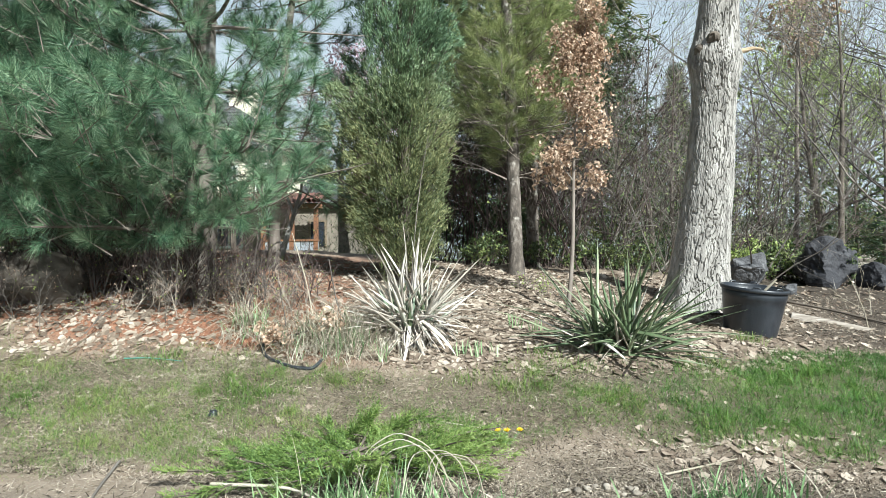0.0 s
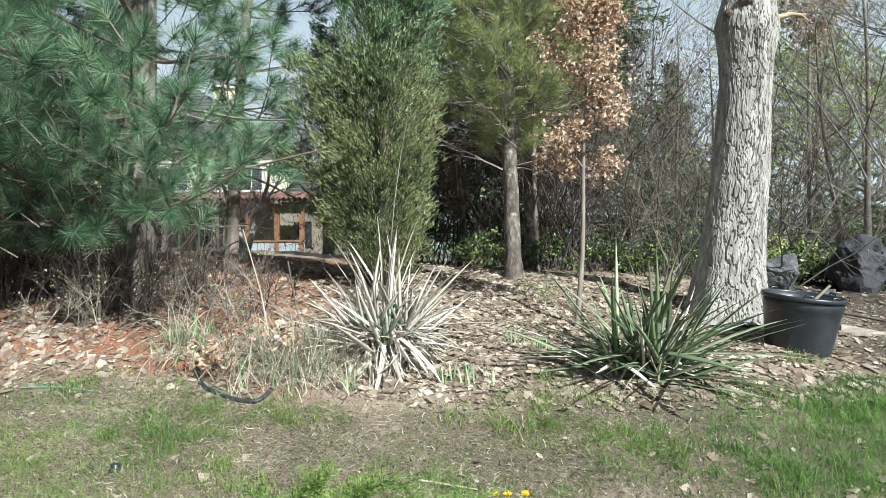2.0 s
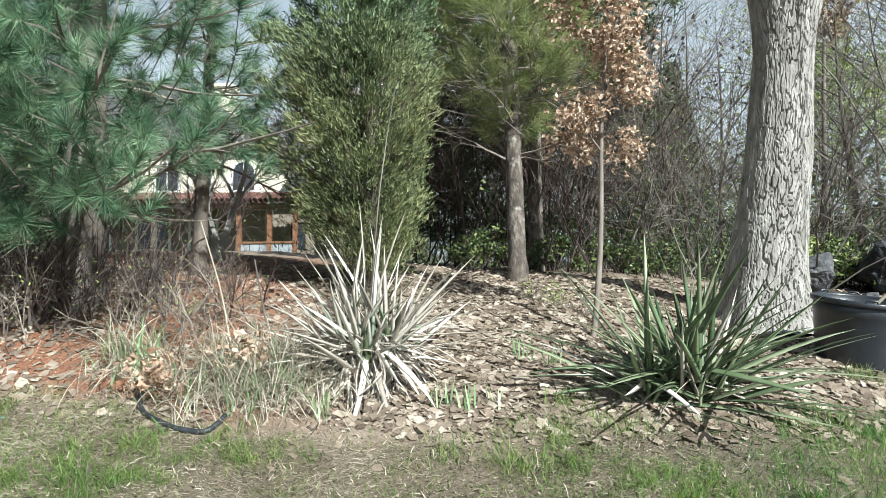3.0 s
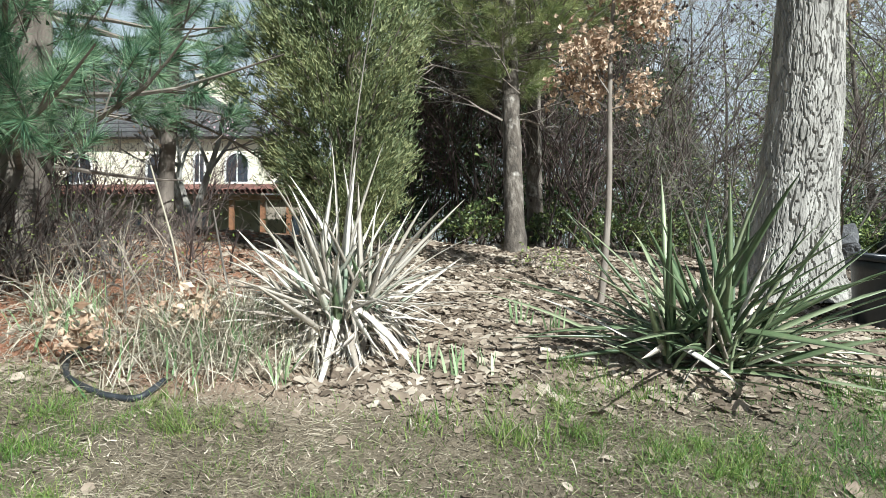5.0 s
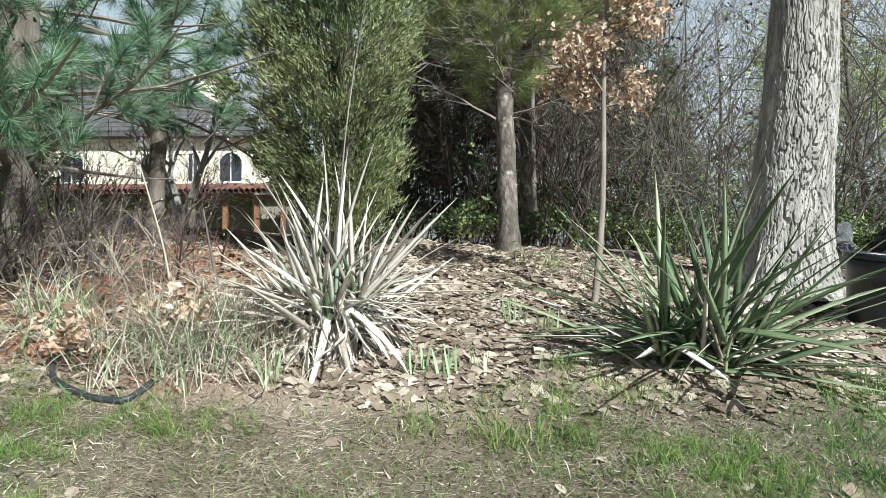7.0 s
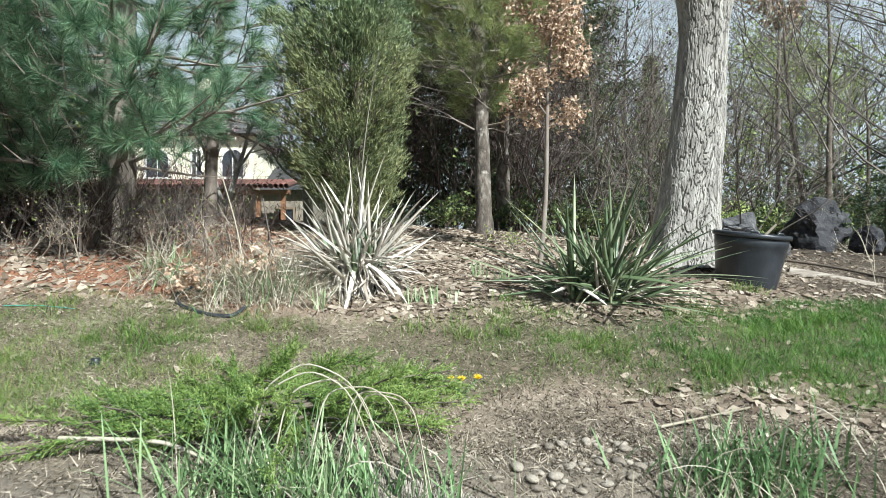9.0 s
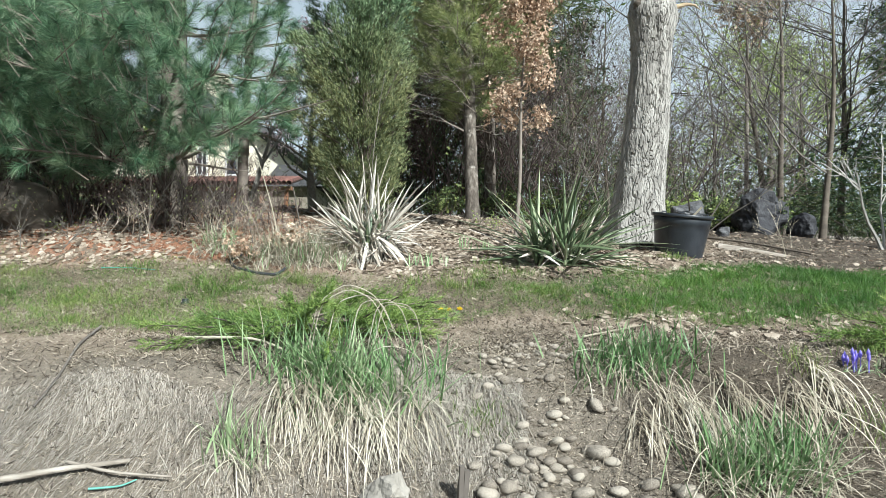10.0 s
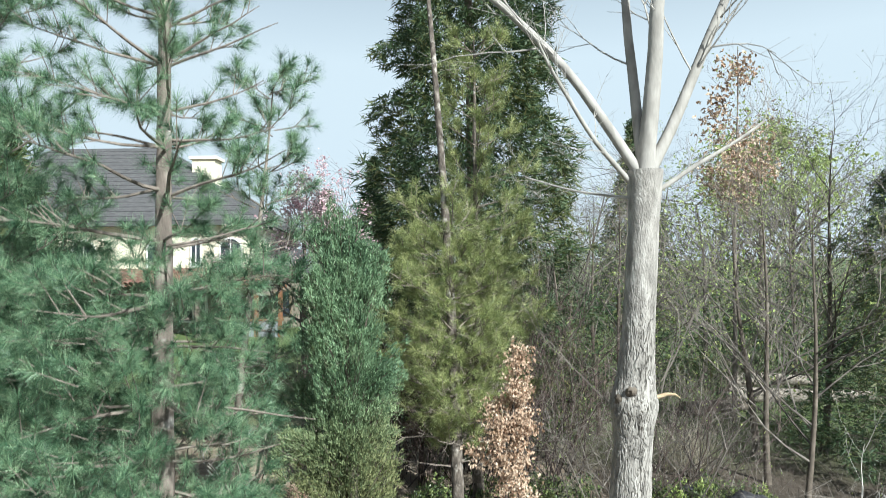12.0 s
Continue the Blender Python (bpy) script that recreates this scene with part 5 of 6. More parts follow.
def litter():
    rnd = np.random.default_rng(66)
    forms = [flat_leaf_mesh(rnd, s) for s in np.linspace(0.018, 0.038, 14)]
    made = 0
    while made < 290:
        x, y = rnd.uniform(-2.2, 2.8), rnd.uniform(2.7, 4.6)
        if rnd.random() > litter_density(x, y):
            continue
        ob = new("fallen_leaf", forms[rnd.integers(0, 14)])
        ob.parent = GROUND
        rise = math.degrees(math.atan((gz(x, y + 0.05) - gz(x, y - 0.05)) / 0.1))
        ob.matrix_basis = pose(x, y, gz(x, y) + 0.003, rise) @ pose(0, 0, 0, rnd.normal() * 9, rnd.normal() * 9, rnd.uniform(0, 360))
        made += 1
    s, n = Soup(), 240000
    x, y = rnd.uniform(-4.5, 6.5, n), rnd.uniform(2.7, 8.0, n)
    keep = rnd.random(n) < litter_density(x, y)
    x, y = x[keep], y[keep]
    k = len(x)
    # each leaf is folded a little along its midrib
    pts = on_ground(x, y, 0.003)
    a = rnd.uniform(0, 6.283, k)
    sx, sy = (height(x + 0.03, y) - height(x - 0.03, y)) / 0.06, (height(x, y + 0.03) - height(x, y - 0.03)) / 0.06
    u = np.stack([np.cos(a), np.sin(a), np.cos(a) * sx + np.sin(a) * sy + rnd.normal(size=k) * 0.20], 1)
    v = np.stack([-np.sin(a), np.cos(a), np.cos(a) * sy - np.sin(a) * sx + rnd.normal(size=k) * 0.20], 1)
    size = (0.006 + 0.018 * rnd.random(k) ** 1.9)[:, None]
    pts[:, 2:3] += size * 0.12
    lift = np.array((0, 0, 1.0)) * size * rnd.uniform(-0.2, 0.45, (k, 1))
    w1, w2 = rnd.uniform(0.5, 1.15, (k, 1)), rnd.uniform(0.5, 1.15, (k, 1))
    vs = [pts + u * size * 1.2, pts + u * size * 0.35 + v * size * w1 + lift, pts - u * size * 0.5 + v * size * w2 + lift * 0.6, pts - u * size * 1.1,
          pts - u * size * 0.45 - v * size * w1 + lift, pts + u * size * 0.4 - v * size * w2 + lift * 0.5]
    q = np.arange(k) * 6
    s.add(np.stack(vs, 1).reshape(-1, 3), np.concatenate([np.stack([q, q + 1, q + 2, q + 3], 1), np.stack([q, q + 3, q + 4, q + 5], 1)]))
    tagged(new("leaf_litter", s.mesh("leaf_litter", M_LITTER)), "bleached dead leaves carpeting the bed and mulch", "fallen leaves", kind="stuff")
    s, n = Soup(), 42000
    x, y = rnd.uniform(-5, 6.5, n), rnd.uniform(3.8, 8, n)
    m = zone_masks(x, y)
    keep = rnd.random(n) < m[1] * 0.9 + m[3] * 0.2
    x, y = x[keep], y[keep]
    w = rnd.normal(size=(len(x), 3))
    w[:, 2] = np.abs(w[:, 2]) * 0.15
    blades(s, on_ground(x, y, 0.004), w, rnd.uniform(0.03, 0.10, len(x)), 0.003, rnd, 0.2, 1)
    mm = material("red_pine_straw", ramp3((0.15, 0.06, 0.034), (0.33, 0.145, 0.078), (0.52, 0.30, 0.185)), 4, 3, 0.8, 0, island=0.7)
    tagged(new("needle_mulch", s.mesh("needle_mulch", mm)), "rust-red fallen pine needles over the bed", "mulch", kind="stuff")


litter()


# ---- creeping juniper and other things on the bank ----
def creeping_juniper(x, y, label, arms, reach, seed, az0=0.0, azs=3.14):
    rnd = np.random.default_rng(seed)
    z0 = gz(x, y)
    ob = thing("creeping_juniper", label, "juniper", at=(x, y, z0))
    br, lf = Soup(), Soup()
    for q in range(arms):
        az = az0 + rnd.uniform(-azs, azs)
        up = 0.5 if math.sin(az) < 0 else 0.28
        L = reach * rnd.uniform(0.45, 1.1) * (1.0 + 0.30 * abs(math.cos(az)))
        pts, d = curve_pts((rnd.normal() * 0.08, rnd.normal() * 0.05, 0.02), (math.cos(az), math.sin(az) * up, rnd.uniform(0.05, 0.24)), L, 8, (0, 0, -0.35), rnd, 0.08)
        pts[:, 2] = np.maximum(pts[:, 2], height(pts[:, 0] + x, pts[:, 1] + y) - z0 + 0.02 + 0.08 * rnd.random())
        pts[:, 1] = np.minimum(pts[:, 1], 2.96 - y)
        tube(br, pts, np.linspace(0.007, 0.002, len(pts)), 4)
        for k in range(int(52 * L / 0.5)):
            f = rnd.uniform(0.15, 1) * (len(pts) - 1)
            i = min(int(f), len(pts) - 2)
            b = pts[i] + (pts[i + 1] - pts[i]) * (f - i)
            w = unit(unit(pts[i + 1] - pts[i]) * 1.1 + unit(rnd.normal(size=3)) * 0.62 + np.array((0, 0, 0.2)))
            ln = rnd.uniform(0.04, 0.09)
            nn = 18
            t = np.linspace(0.05, 1, nn)
            base = b + w * (t * ln)[:, None]
            ways = unit(w * 0.8 + unit(rnd.normal(size=(nn, 3))) * 0.75)
            needles(lf, base, ways, 0.021 * (1.25 - 0.6 * t), 0.0038, rnd)
    part("branchwork", br.mesh("branchwork", M_BARK_DARK), ob, "thin brown creeping stems", "stuff")
    part("sprays", lf.mesh("sprays", M_JUN_LOW), ob, "fresh yellow-green scaly sprays", "stuff")


creeping_juniper(-0.24, 2.80, "spreading yellow-green juniper on the bank edge", 56, 0.45, 91)
creeping_juniper(2.45, 2.62, "low green juniper mixed with dead leaves", 26, 0.40, 92)


def line_thing(name, label, category, pts, r, mat, sides=7):
    s = Soup()
    p = np.array(pts, float)
    t = np.linspace(0, 1, max(len(p) * 4, 12))
    q = np.stack([np.interp(t, np.linspace(0, 1, len(p)), p[:, c]) for c in range(3)], 1)
    for _ in range(2):
        q[1:-1] = (q[:-2] + 2 * q[1:-1] + q[2:]) / 4
    tube(s, q, np.linspace(r, r * 0.6, len(q)) if mat is not M_HOSE else r, sides, True)
    return tagged(new(name, s.mesh(name, mat, True)), label, category)


def lying(*xy, dz=0.01):
    return [(x, y, gz(x, y) + dz) for x, y in xy]


line_thing("garden_hose", "length of black rubber hose curving on the ground", "hose", lying((-0.98, 4.22), (-1.03, 4.12), (-0.95, 3.96), (-0.78, 3.85), (-0.66, 3.82), (-0.63, 3.92), dz=0.010), 0.010, M_HOSE, 9)
line_thing("plastic_strip", "turquoise plastic strip lying at the lawn's edge", "plastic strip", lying((-1.75, 3.93), (-1.6, 3.95), (-1.42, 3.92)), 0.0035, M_TAPE)
line_thing("fallen_branch", "thin crooked fallen branch on the bank", "branch", lying((-1.21, 2.80), (-1.17, 2.52), (-1.12, 2.28), (-1.14, 2.16), dz=0.02), 0.006, M_TWIG)
line_thing("fallen_branch", "pale dead branch lying at the foot of the bank", "branch", lying((-1.35, 1.84), (-1.08, 1.87), (-0.89, 1.91), (-0.72, 1.97), dz=0.03), 0.013, M_SLAB)
line_thing("fallen_branch", "short pale dead twig across a fallen branch", "branch", lying((-0.90, 1.93), (-0.74, 1.92), (-0.58, 1.95), dz=0.035), 0.006, M_SLAB)
line_thing("plastic_strip", "turquoise plastic strip caught at the foot of a bank", "plastic strip", lying((-0.80, 1.86), (-0.72, 1.90), (-0.68, 1.93), dz=0.02), 0.004, M_TAPE)
line_thing("dry_stalk", "long pale dry stalk lying across the bank", "stalk", [(-0.78, 2.62, gz(-0.78, 2.62) + 0.05), (-0.45, 2.58, gz(-0.45, 2.58) + 0.06), (-0.15, 2.48, gz(-0.15, 2.48) + 0.02)], 0.007, M_STRAW)
line_thing("dry_stalk", "tall thin dry stalk leaning above a yucca", "stalk", [(-0.17, 4.38, 1.2), (-0.13, 4.39, 1.7), (-0.09, 4.40, 2.0), (-0.05, 4.40, 2.22)], 0.003, M_TWIG)
line_thing("dry_stalk", "thin bare stem rising from the bed", "stalk", [(-0.62, 4.6, 1.0), (-0.68, 4.62, 1.2), (-0.72, 4.6, 1.45)], 0.006, M_TWIG)
line_thing("dry_stalk", "thin bare stem rising from the bed", "stalk", [(-0.80, 4.55, 1.0), (-0.86, 4.57, 1.3), (-0.95, 4.55, 1.62)], 0.005, M_STRAW)
line_thing("dry_stalk", "short dry straw stem lying on bare soil", "stalk", lying((0.05, 3.26), (0.25, 3.24), dz=0.012), 0.004, M_STRAW)
line_thing("dry_stalk", "short dry straw stem lying by the bank", "stalk", lying((0.95, 2.86), (1.25, 2.9), dz=0.014), 0.005, M_STRAW)
for q in range(6):
    x0 = -0.24 + 0.05 * q + 0.04 * math.sin(q * 5.1)
    line_thing("dry_stalk", "arching bleached grass stalk over the bank", "stalk", [(x0, 2.5, 0.55), (x0 + 0.04, 2.49, 0.74), (x0 + 0.16, 2.47, 0.82 - 0.022 * q), (x0 + 0.28 - 0.02 * q, 2.45, 0.77 - 0.02 * q), (x0 + 0.36 - 0.03 * q, 2.42, 0.62 - 0.03 * q)], 0.0026, M_STRAW, 5)
line_thing("fallen_log", "flat bleached log half sunk in dark mulch", "log", lying((2.52, 5.12), (2.8, 4.98), (3.1, 4.86), (3.35, 4.78), dz=-0.045), 0.07, M_SLAB, 12)
line_thing("fallen_branch", "long dark fallen branch on the mulch", "branch", lying((2.4, 6.0), (2.65, 5.7), (2.9, 5.35), (3.2, 5.0), dz=0.02), 0.012, M_BARK_DARK)


def cobbles():
    rnd = np.random.default_rng(67)
    forms = []
    for q in range(8):
        bm = bmesh.new()
        bmesh.ops.create_icosphere(bm, subdivisions=2, radius=1)
        for v in bm.verts:
            k = 1 + 0.22 * (noise.noise(v.co * 0.9 + Vector((q * 7, 0, 0))))
            v.co = Vector((v.co.x * 1.15 * k, v.co.y * 0.9 * k, v.co.z * 0.56 * k))
        me = bpy.data.meshes.new("cobble")
        bm.to_mesh(me)
        bm.free()
        me.materials.append(M_COBBLE)
        me.polygons.foreach_set("use_smooth", np.ones(len(me.polygons), bool))
        forms.append(me)
    spots = [(0.86, 2.20, 0.055), (0.72, 2.26, 0.035), (0.64, 2.22, 0.038), (0.56, 2.18, 0.04), (0.78, 2.42, 0.03), (0.74, 2.52, 0.03), (0.90, 2.40, 0.04), (1.0, 2.05, 0.04), (0.45, 2.05, 0.045), (0.3, 1.95, 0.055)]
    for q in range(230):
        a = rnd.uniform(0, 1)
        x = 0.64 + rnd.normal() * 0.15 + 0.1 * (a - 0.5)
        y = 1.85 + a * 0.95
        spots.append((x, y, 0.010 + 0.034 * rnd.random() ** 2.2 * (1.25 - 0.95 * a)))
    for q in range(50):
        spots.append((rnd.uniform(0.25, 1.2), rnd.uniform(1.5, 2.05), rnd.uniform(0.012, 0.05)))
    for x, y, r in spots:
        ob = new("cobble", forms[rnd.integers(0, 8)])
        ob.parent = GROUND
        ob.matrix_basis = pose(x, y, gz(x, y) + r * 0.25, rnd.normal() * 12, rnd.normal() * 12, rnd.uniform(0, 360)) @ Matrix.Diagonal((0.88 * r, 0.88 * r, 0.88 * r, 1))


cobbles()


def wooden_stake(x, y):
    """A split, weathered board end standing in the wash."""
    rnd = np.random.default_rng(71)
    s = Soup()
    n = 7
    for x0, x1, top in ((-0.018, -0.003, 0.135), (-0.002, 0.016, 0.12)):
        z = np.linspace(-0.05, top, n)
        ring = np.array(((x0, -0.010), (x1, -0.011), (x1, 0.010), (x0, 0.011)))
        v = np.concatenate([np.c_[ring + rnd.normal(size=(4, 2)) * 0.0012, np.full(4, q)] for q in z])
        f = [(4 * i + j, 4 * i + (j + 1) % 4, 4 * i + 4 + (j + 1) % 4, 4 * i + 4 + j) for i in range(n - 1) for j in range(4)]
        s.add(v, f + [(4 * n - 4, 4 * n - 3, 4 * n - 2, 4 * n - 1)])
    ob = tagged(new("wooden_stake", s.mesh("wooden_stake", M_TWIG)), "short split dark wooden stake among cobbles", "stake")
    ob.matrix_basis = pose(x, y, gz(x, y), 4, 3, 12)


wooden_stake(0.36, 2.02)


def dandelion(x, y, label):
    ob = thing("dandelion", label, "flower", at=(x, y, gz(x, y)))
    rnd = np.random.default_rng(int(x * 1000) % 999)
    s = Soup()
    w = up_ways(12, rnd, 1.6)
    blades(s, np.zeros((12, 3)), w, 0.07, 0.014, rnd, 0.6, 4)
    part("rosette", s.mesh("rosette", M_IRIS), ob, "toothed green leaves")
    for q in range(3):
        px, py, h = rnd.normal() * 0.03, rnd.normal() * 0.02, rnd.uniform(0.03, 0.06)
        s = Soup()
        tube(s, [(px * 0.3, py * 0.3, 0), (px, py, h)], 0.002, 5)
        st = part("stalk", s.mesh("stalk", M_IRIS), ob)
        s = Soup()
        n = 60
        ww = up_ways(n, rnd, 1.1)
        needles(s, np.tile((px, py, h), (n, 1)), ww, 0.019, 0.007, rnd)
        part("flower_head", s.mesh("flower_head", M_DANDE), ob, "bright yellow flower head")


dandelion(0.33, 3.13, "yellow dandelions in bare soil")


def muscari(x, y):
    ob = thing("grape_hyacinth", "patch of blue-violet grape hyacinths on the bank", "flower", at=(x, y, gz(x, y)))
    rnd = np.random.default_rng(6)
    s = Soup()
    blades(s, np.stack([rnd.normal(size=40) * 0.07, rnd.normal(size=40) * 0.05, np.zeros(40)], 1), up_ways(40, rnd, 0.6), 0.07, 0.006, rnd, 0.8, 4)
    part("foliage", s.mesh("foliage", M_IRIS), ob, "", "stuff")
    for q in range(11):
        px, py, h = rnd.normal() * 0.025, rnd.normal() * 0.02, rnd.uniform(0.03, 0.065)
        s = Soup()
        tube(s, [(px, py, 0), (px, py, h)], 0.002, 4)
        t = np.linspace(0, 1, 7)
        tube(s, np.stack([px + 0 * t, py + 0 * t, h + t * 0.034], 1), 0.0072 * np.sin(np.pi * (0.12 + 0.85 * t)), 7)
        part("flower_spike", s.mesh("flower_spike", M_MUSCARI), ob)


muscari(1.96, 2.45)
hd = lathe([(0.0, 0.028), (0.014, 0.028), (0.017, 0.025), (0.017, 0.012), (0.022, 0.010), (0.022, 0.0)], 16)
sp = tagged(new("sprinkler_head", hd.mesh("sprinkler_head", M_POT, True)), "small black plastic sprinkler head in the lawn", "sprinkler")
sp.location = (-1.02, 3.31, gz(-1.02, 3.31) - 0.005)


# ---- bare shrubs and thickets ----
def bare_shrub(label, x, y, stems, tall, seed, mat, depth=2, lean=0.45, kids=4, r=0.008, buds=0, bud_mat=None, bud=0.012, foot=0.12, name="bare_shrub", category="shrub", bend=(0, 0, 0.15)):
    rnd = np.random.default_rng(seed)
    ob = thing(name, label, category, at=(x, y, gz(x, y)))
    s, ends = Soup(), []
    for q in range(stems):
        w = np.array((rnd.normal() * lean, rnd.normal() * lean, 1))
        twigs(s, (rnd.normal() * foot, rnd.normal() * foot, -0.05), w, tall * rnd.uniform(0.6, 1.05), r * rnd.uniform(0.6, 1.2), depth, rnd, bend, kids, 0.75, ends)
    part("branchwork", s.mesh("branchwork", mat), ob, "tangle of bare stems", "stuff")
    if buds:
        e = np.array([p[0] for p in ends])
        e = e[rnd.integers(0, len(e), buds)] + rnd.normal(size=(buds, 3)) * 0.02
        s = Soup()
        leaf_cloud(s, e, bud, rnd, 3, 0.4)
        part("crown", s.mesh("crown", bud_mat), ob, "scattered small leaves", "stuff")
    return ob


rs = np.random.default_rng(68)
for q in range(11):
    x = -3.6 + 0.26 * q + rs.normal() * 0.08
    bare_shrub("low bare thicket with yellow-green buds under pines", x, 4.50 + rs.normal() * 0.10, 7, 0.32, 200 + q, M_TWIG if q % 3 else M_TWIG_PALE, 2, 0.75, 5, 0.0045, 90, M_BUD if q % 2 else M_OAKLEAF, 0.012, 0.12)
for q in range(13):
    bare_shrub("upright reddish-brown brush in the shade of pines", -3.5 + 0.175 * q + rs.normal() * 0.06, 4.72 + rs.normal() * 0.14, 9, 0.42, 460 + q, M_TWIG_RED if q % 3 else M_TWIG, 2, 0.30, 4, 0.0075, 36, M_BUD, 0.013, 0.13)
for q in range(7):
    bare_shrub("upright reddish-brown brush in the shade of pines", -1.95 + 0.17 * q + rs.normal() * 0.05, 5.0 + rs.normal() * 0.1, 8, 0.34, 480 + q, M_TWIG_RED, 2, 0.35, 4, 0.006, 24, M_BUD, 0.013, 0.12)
for q in range(5):
    bare_shrub("dry tangled stems leaning from the bed", -1.55 + 0.22 * q, 4.75 + rs.normal() * 0.1, 5, 0.38, 215 + q, M_TWIG_PALE, 2, 0.9, 3, 0.005, 30, M_BUD, 0.012, 0.08, bend=(0, 0, -0.4))
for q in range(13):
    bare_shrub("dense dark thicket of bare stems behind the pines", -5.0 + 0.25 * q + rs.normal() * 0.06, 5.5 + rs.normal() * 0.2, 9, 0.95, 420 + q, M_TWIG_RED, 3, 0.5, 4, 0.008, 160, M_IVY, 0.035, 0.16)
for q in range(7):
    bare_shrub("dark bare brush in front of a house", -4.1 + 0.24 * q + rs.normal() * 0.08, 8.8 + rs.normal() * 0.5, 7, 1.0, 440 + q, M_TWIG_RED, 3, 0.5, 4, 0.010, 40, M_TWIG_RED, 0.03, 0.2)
bare_shrub("pale leafless forked shrub in front of a house", -1.55, 6.6, 3, 1.2, 221, M_LIMB, 3, 0.3, 3, 0.03, 60, M_OAKLEAF, 0.03, 0.03)
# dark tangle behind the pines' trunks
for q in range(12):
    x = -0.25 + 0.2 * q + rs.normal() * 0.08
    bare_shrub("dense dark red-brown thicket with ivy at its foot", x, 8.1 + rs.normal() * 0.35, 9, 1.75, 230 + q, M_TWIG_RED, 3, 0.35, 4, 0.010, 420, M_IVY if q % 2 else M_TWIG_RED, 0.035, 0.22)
# stems beside and behind the big trunk
for q in range(13):
    x = 1.75 + 0.19 * q + rs.normal() * 0.15
    bare_shrub("tall thin-stemmed bare shrub at the wood's edge", x, 7.6 + rs.normal() * 0.7 + 0.05 * q, 5, 1.6, 250 + q, M_TWIG if q % 3 else M_TWIG_RED, 3, 0.62, 4, 0.009, 60, M_BUD, 0.016, 0.25, bend=(0, 0, -0.05))
for q in range(9):
    bare_shrub("low evergreen shrub with small glossy leaves", 2.9 + 0.16 * q + rs.normal() * 0.05, 7.5 + rs.normal() * 0.2, 8, 0.32, 270 + q, M_TWIG_RED, 2, 0.6, 4, 0.005, 700, M_IVY if q % 3 else M_BUD, 0.035, 0.10, name="evergreen_shrub")
for q in range(8):
    bare_shrub("low ivy and evergreen growth at the thicket's foot", 0.1 + 0.36 * q + rs.normal() * 0.1, 7.35 + 0.1 * rs.normal() + 0.05 * q, 8, 0.30, 290 + q, M_TWIG_RED, 2, 0.6, 4, 0.005, 500, M_IVY, 0.04, 0.12, name="evergreen_shrub")
clump("ornamental_grass", "tall tuft of pale dry ornamental grass", "grass", 3.75, 9.0, 0.30, 0.2, 0, 420, 0.3, 0.85, 301, 0.01, 0.25, (0, 0, 0.8), 0.35)
clump("ornamental_grass", "tall tuft of pale dry ornamental grass", "grass", 4.2, 9.4, 0.22, 0.2, 0, 260, 0.3, 0.8, 302, 0.01, 0.25, (0, 0, 0.8), 0.35)
clump("grass_tuft", "tuft of pale dry grass at the lawn's edge", "grass tuft", -2.75, 4.0, 0.10, 0.08, 30, 160, 0.10, 0.16, 303, 0.004, 0.4)
bare_shrub("multi-stemmed shrub with white lower trunk and opening buds", 4.35, 5.85, 4, 1.25, 305, M_LIMB, 3, 0.35, 3, 0.022, 160, M_BUD, 0.02, 0.03)
for x, y in ((0.80, 5.45), (0.70, 5.62), (0.92, 5.25)):
    bare_shrub("low barberry sprouting yellow and orange leaves", x, y, 7, 0.16, int(700 + 100 * x), M_TWIG, 2, 0.7, 3, 0.003, 70, M_BUD if y > 5.4 else M_OAKLEAF, 0.018, 0.06)
bare_shrub("small leafless twig bush on mulch", 3.0, 5.2, 3, 0.35, 306, M_STRAW, 2, 0.6, 3, 0.003)


# ---- bare trees ----
def bare_tree(label, x, y, tall, r0, seed, mat=None, lean=(0, 0), fork=0.45, buds=0, bud_mat=None, bud=0.05, depth=3, kids=4, count=18, name="bare_tree", spread=0.55):
    rnd = np.random.default_rng(seed)
    ob = thing(name, label, "tree", at=(x, y, gz(x, y)))
    t = np.linspace(0, 1, 14)
    line = np.stack([lean[0] * t + 0.04 * np.sin(t * 6 + seed), lean[1] * t, t * tall * 0.8 - 0.1], 1)
    s = Soup()
    tube(s, line, r0 * (1 - 0.93 * t) * (1 + 0.25 * np.exp(-t * 20)), 10)
    part("trunk", s.mesh("trunk", mat or M_BARK_PINE, True), ob)
    s, ends = Soup(), []
    for q in range(count):
        f = fork + (1 - fork) * (q + rnd.random()) / count
        o = np.array([np.interp(f, t, line[:, c]) for c in range(3)])
        az = rnd.uniform(0, 6.283)
        w = np.array((math.cos(az) * spread, math.sin(az) * spread, 0.6))
        twigs(s, o, w, tall * 0.36 * (1.15 - 0.6 * f) * rnd.uniform(0.7, 1.2), r0 * 0.34 * (1.2 - f), depth, rnd, (0, 0, 0.25), kids, 0.7, ends)
    part("branchwork", s.mesh("branchwork", M_TWIG), ob, "fine bare branches", "stuff")
    if buds:
        e = np.array([p[0] for p in ends])
        e = e[rnd.integers(0, len(e), buds)] + rnd.normal(size=(buds, 3)) * 0.08
        s = Soup()
        leaf_cloud(s, e, bud, rnd, 3, 0.4)
        part("crown", s.mesh("crown", bud_mat), ob, "thin spring foliage", "stuff")
    return ob


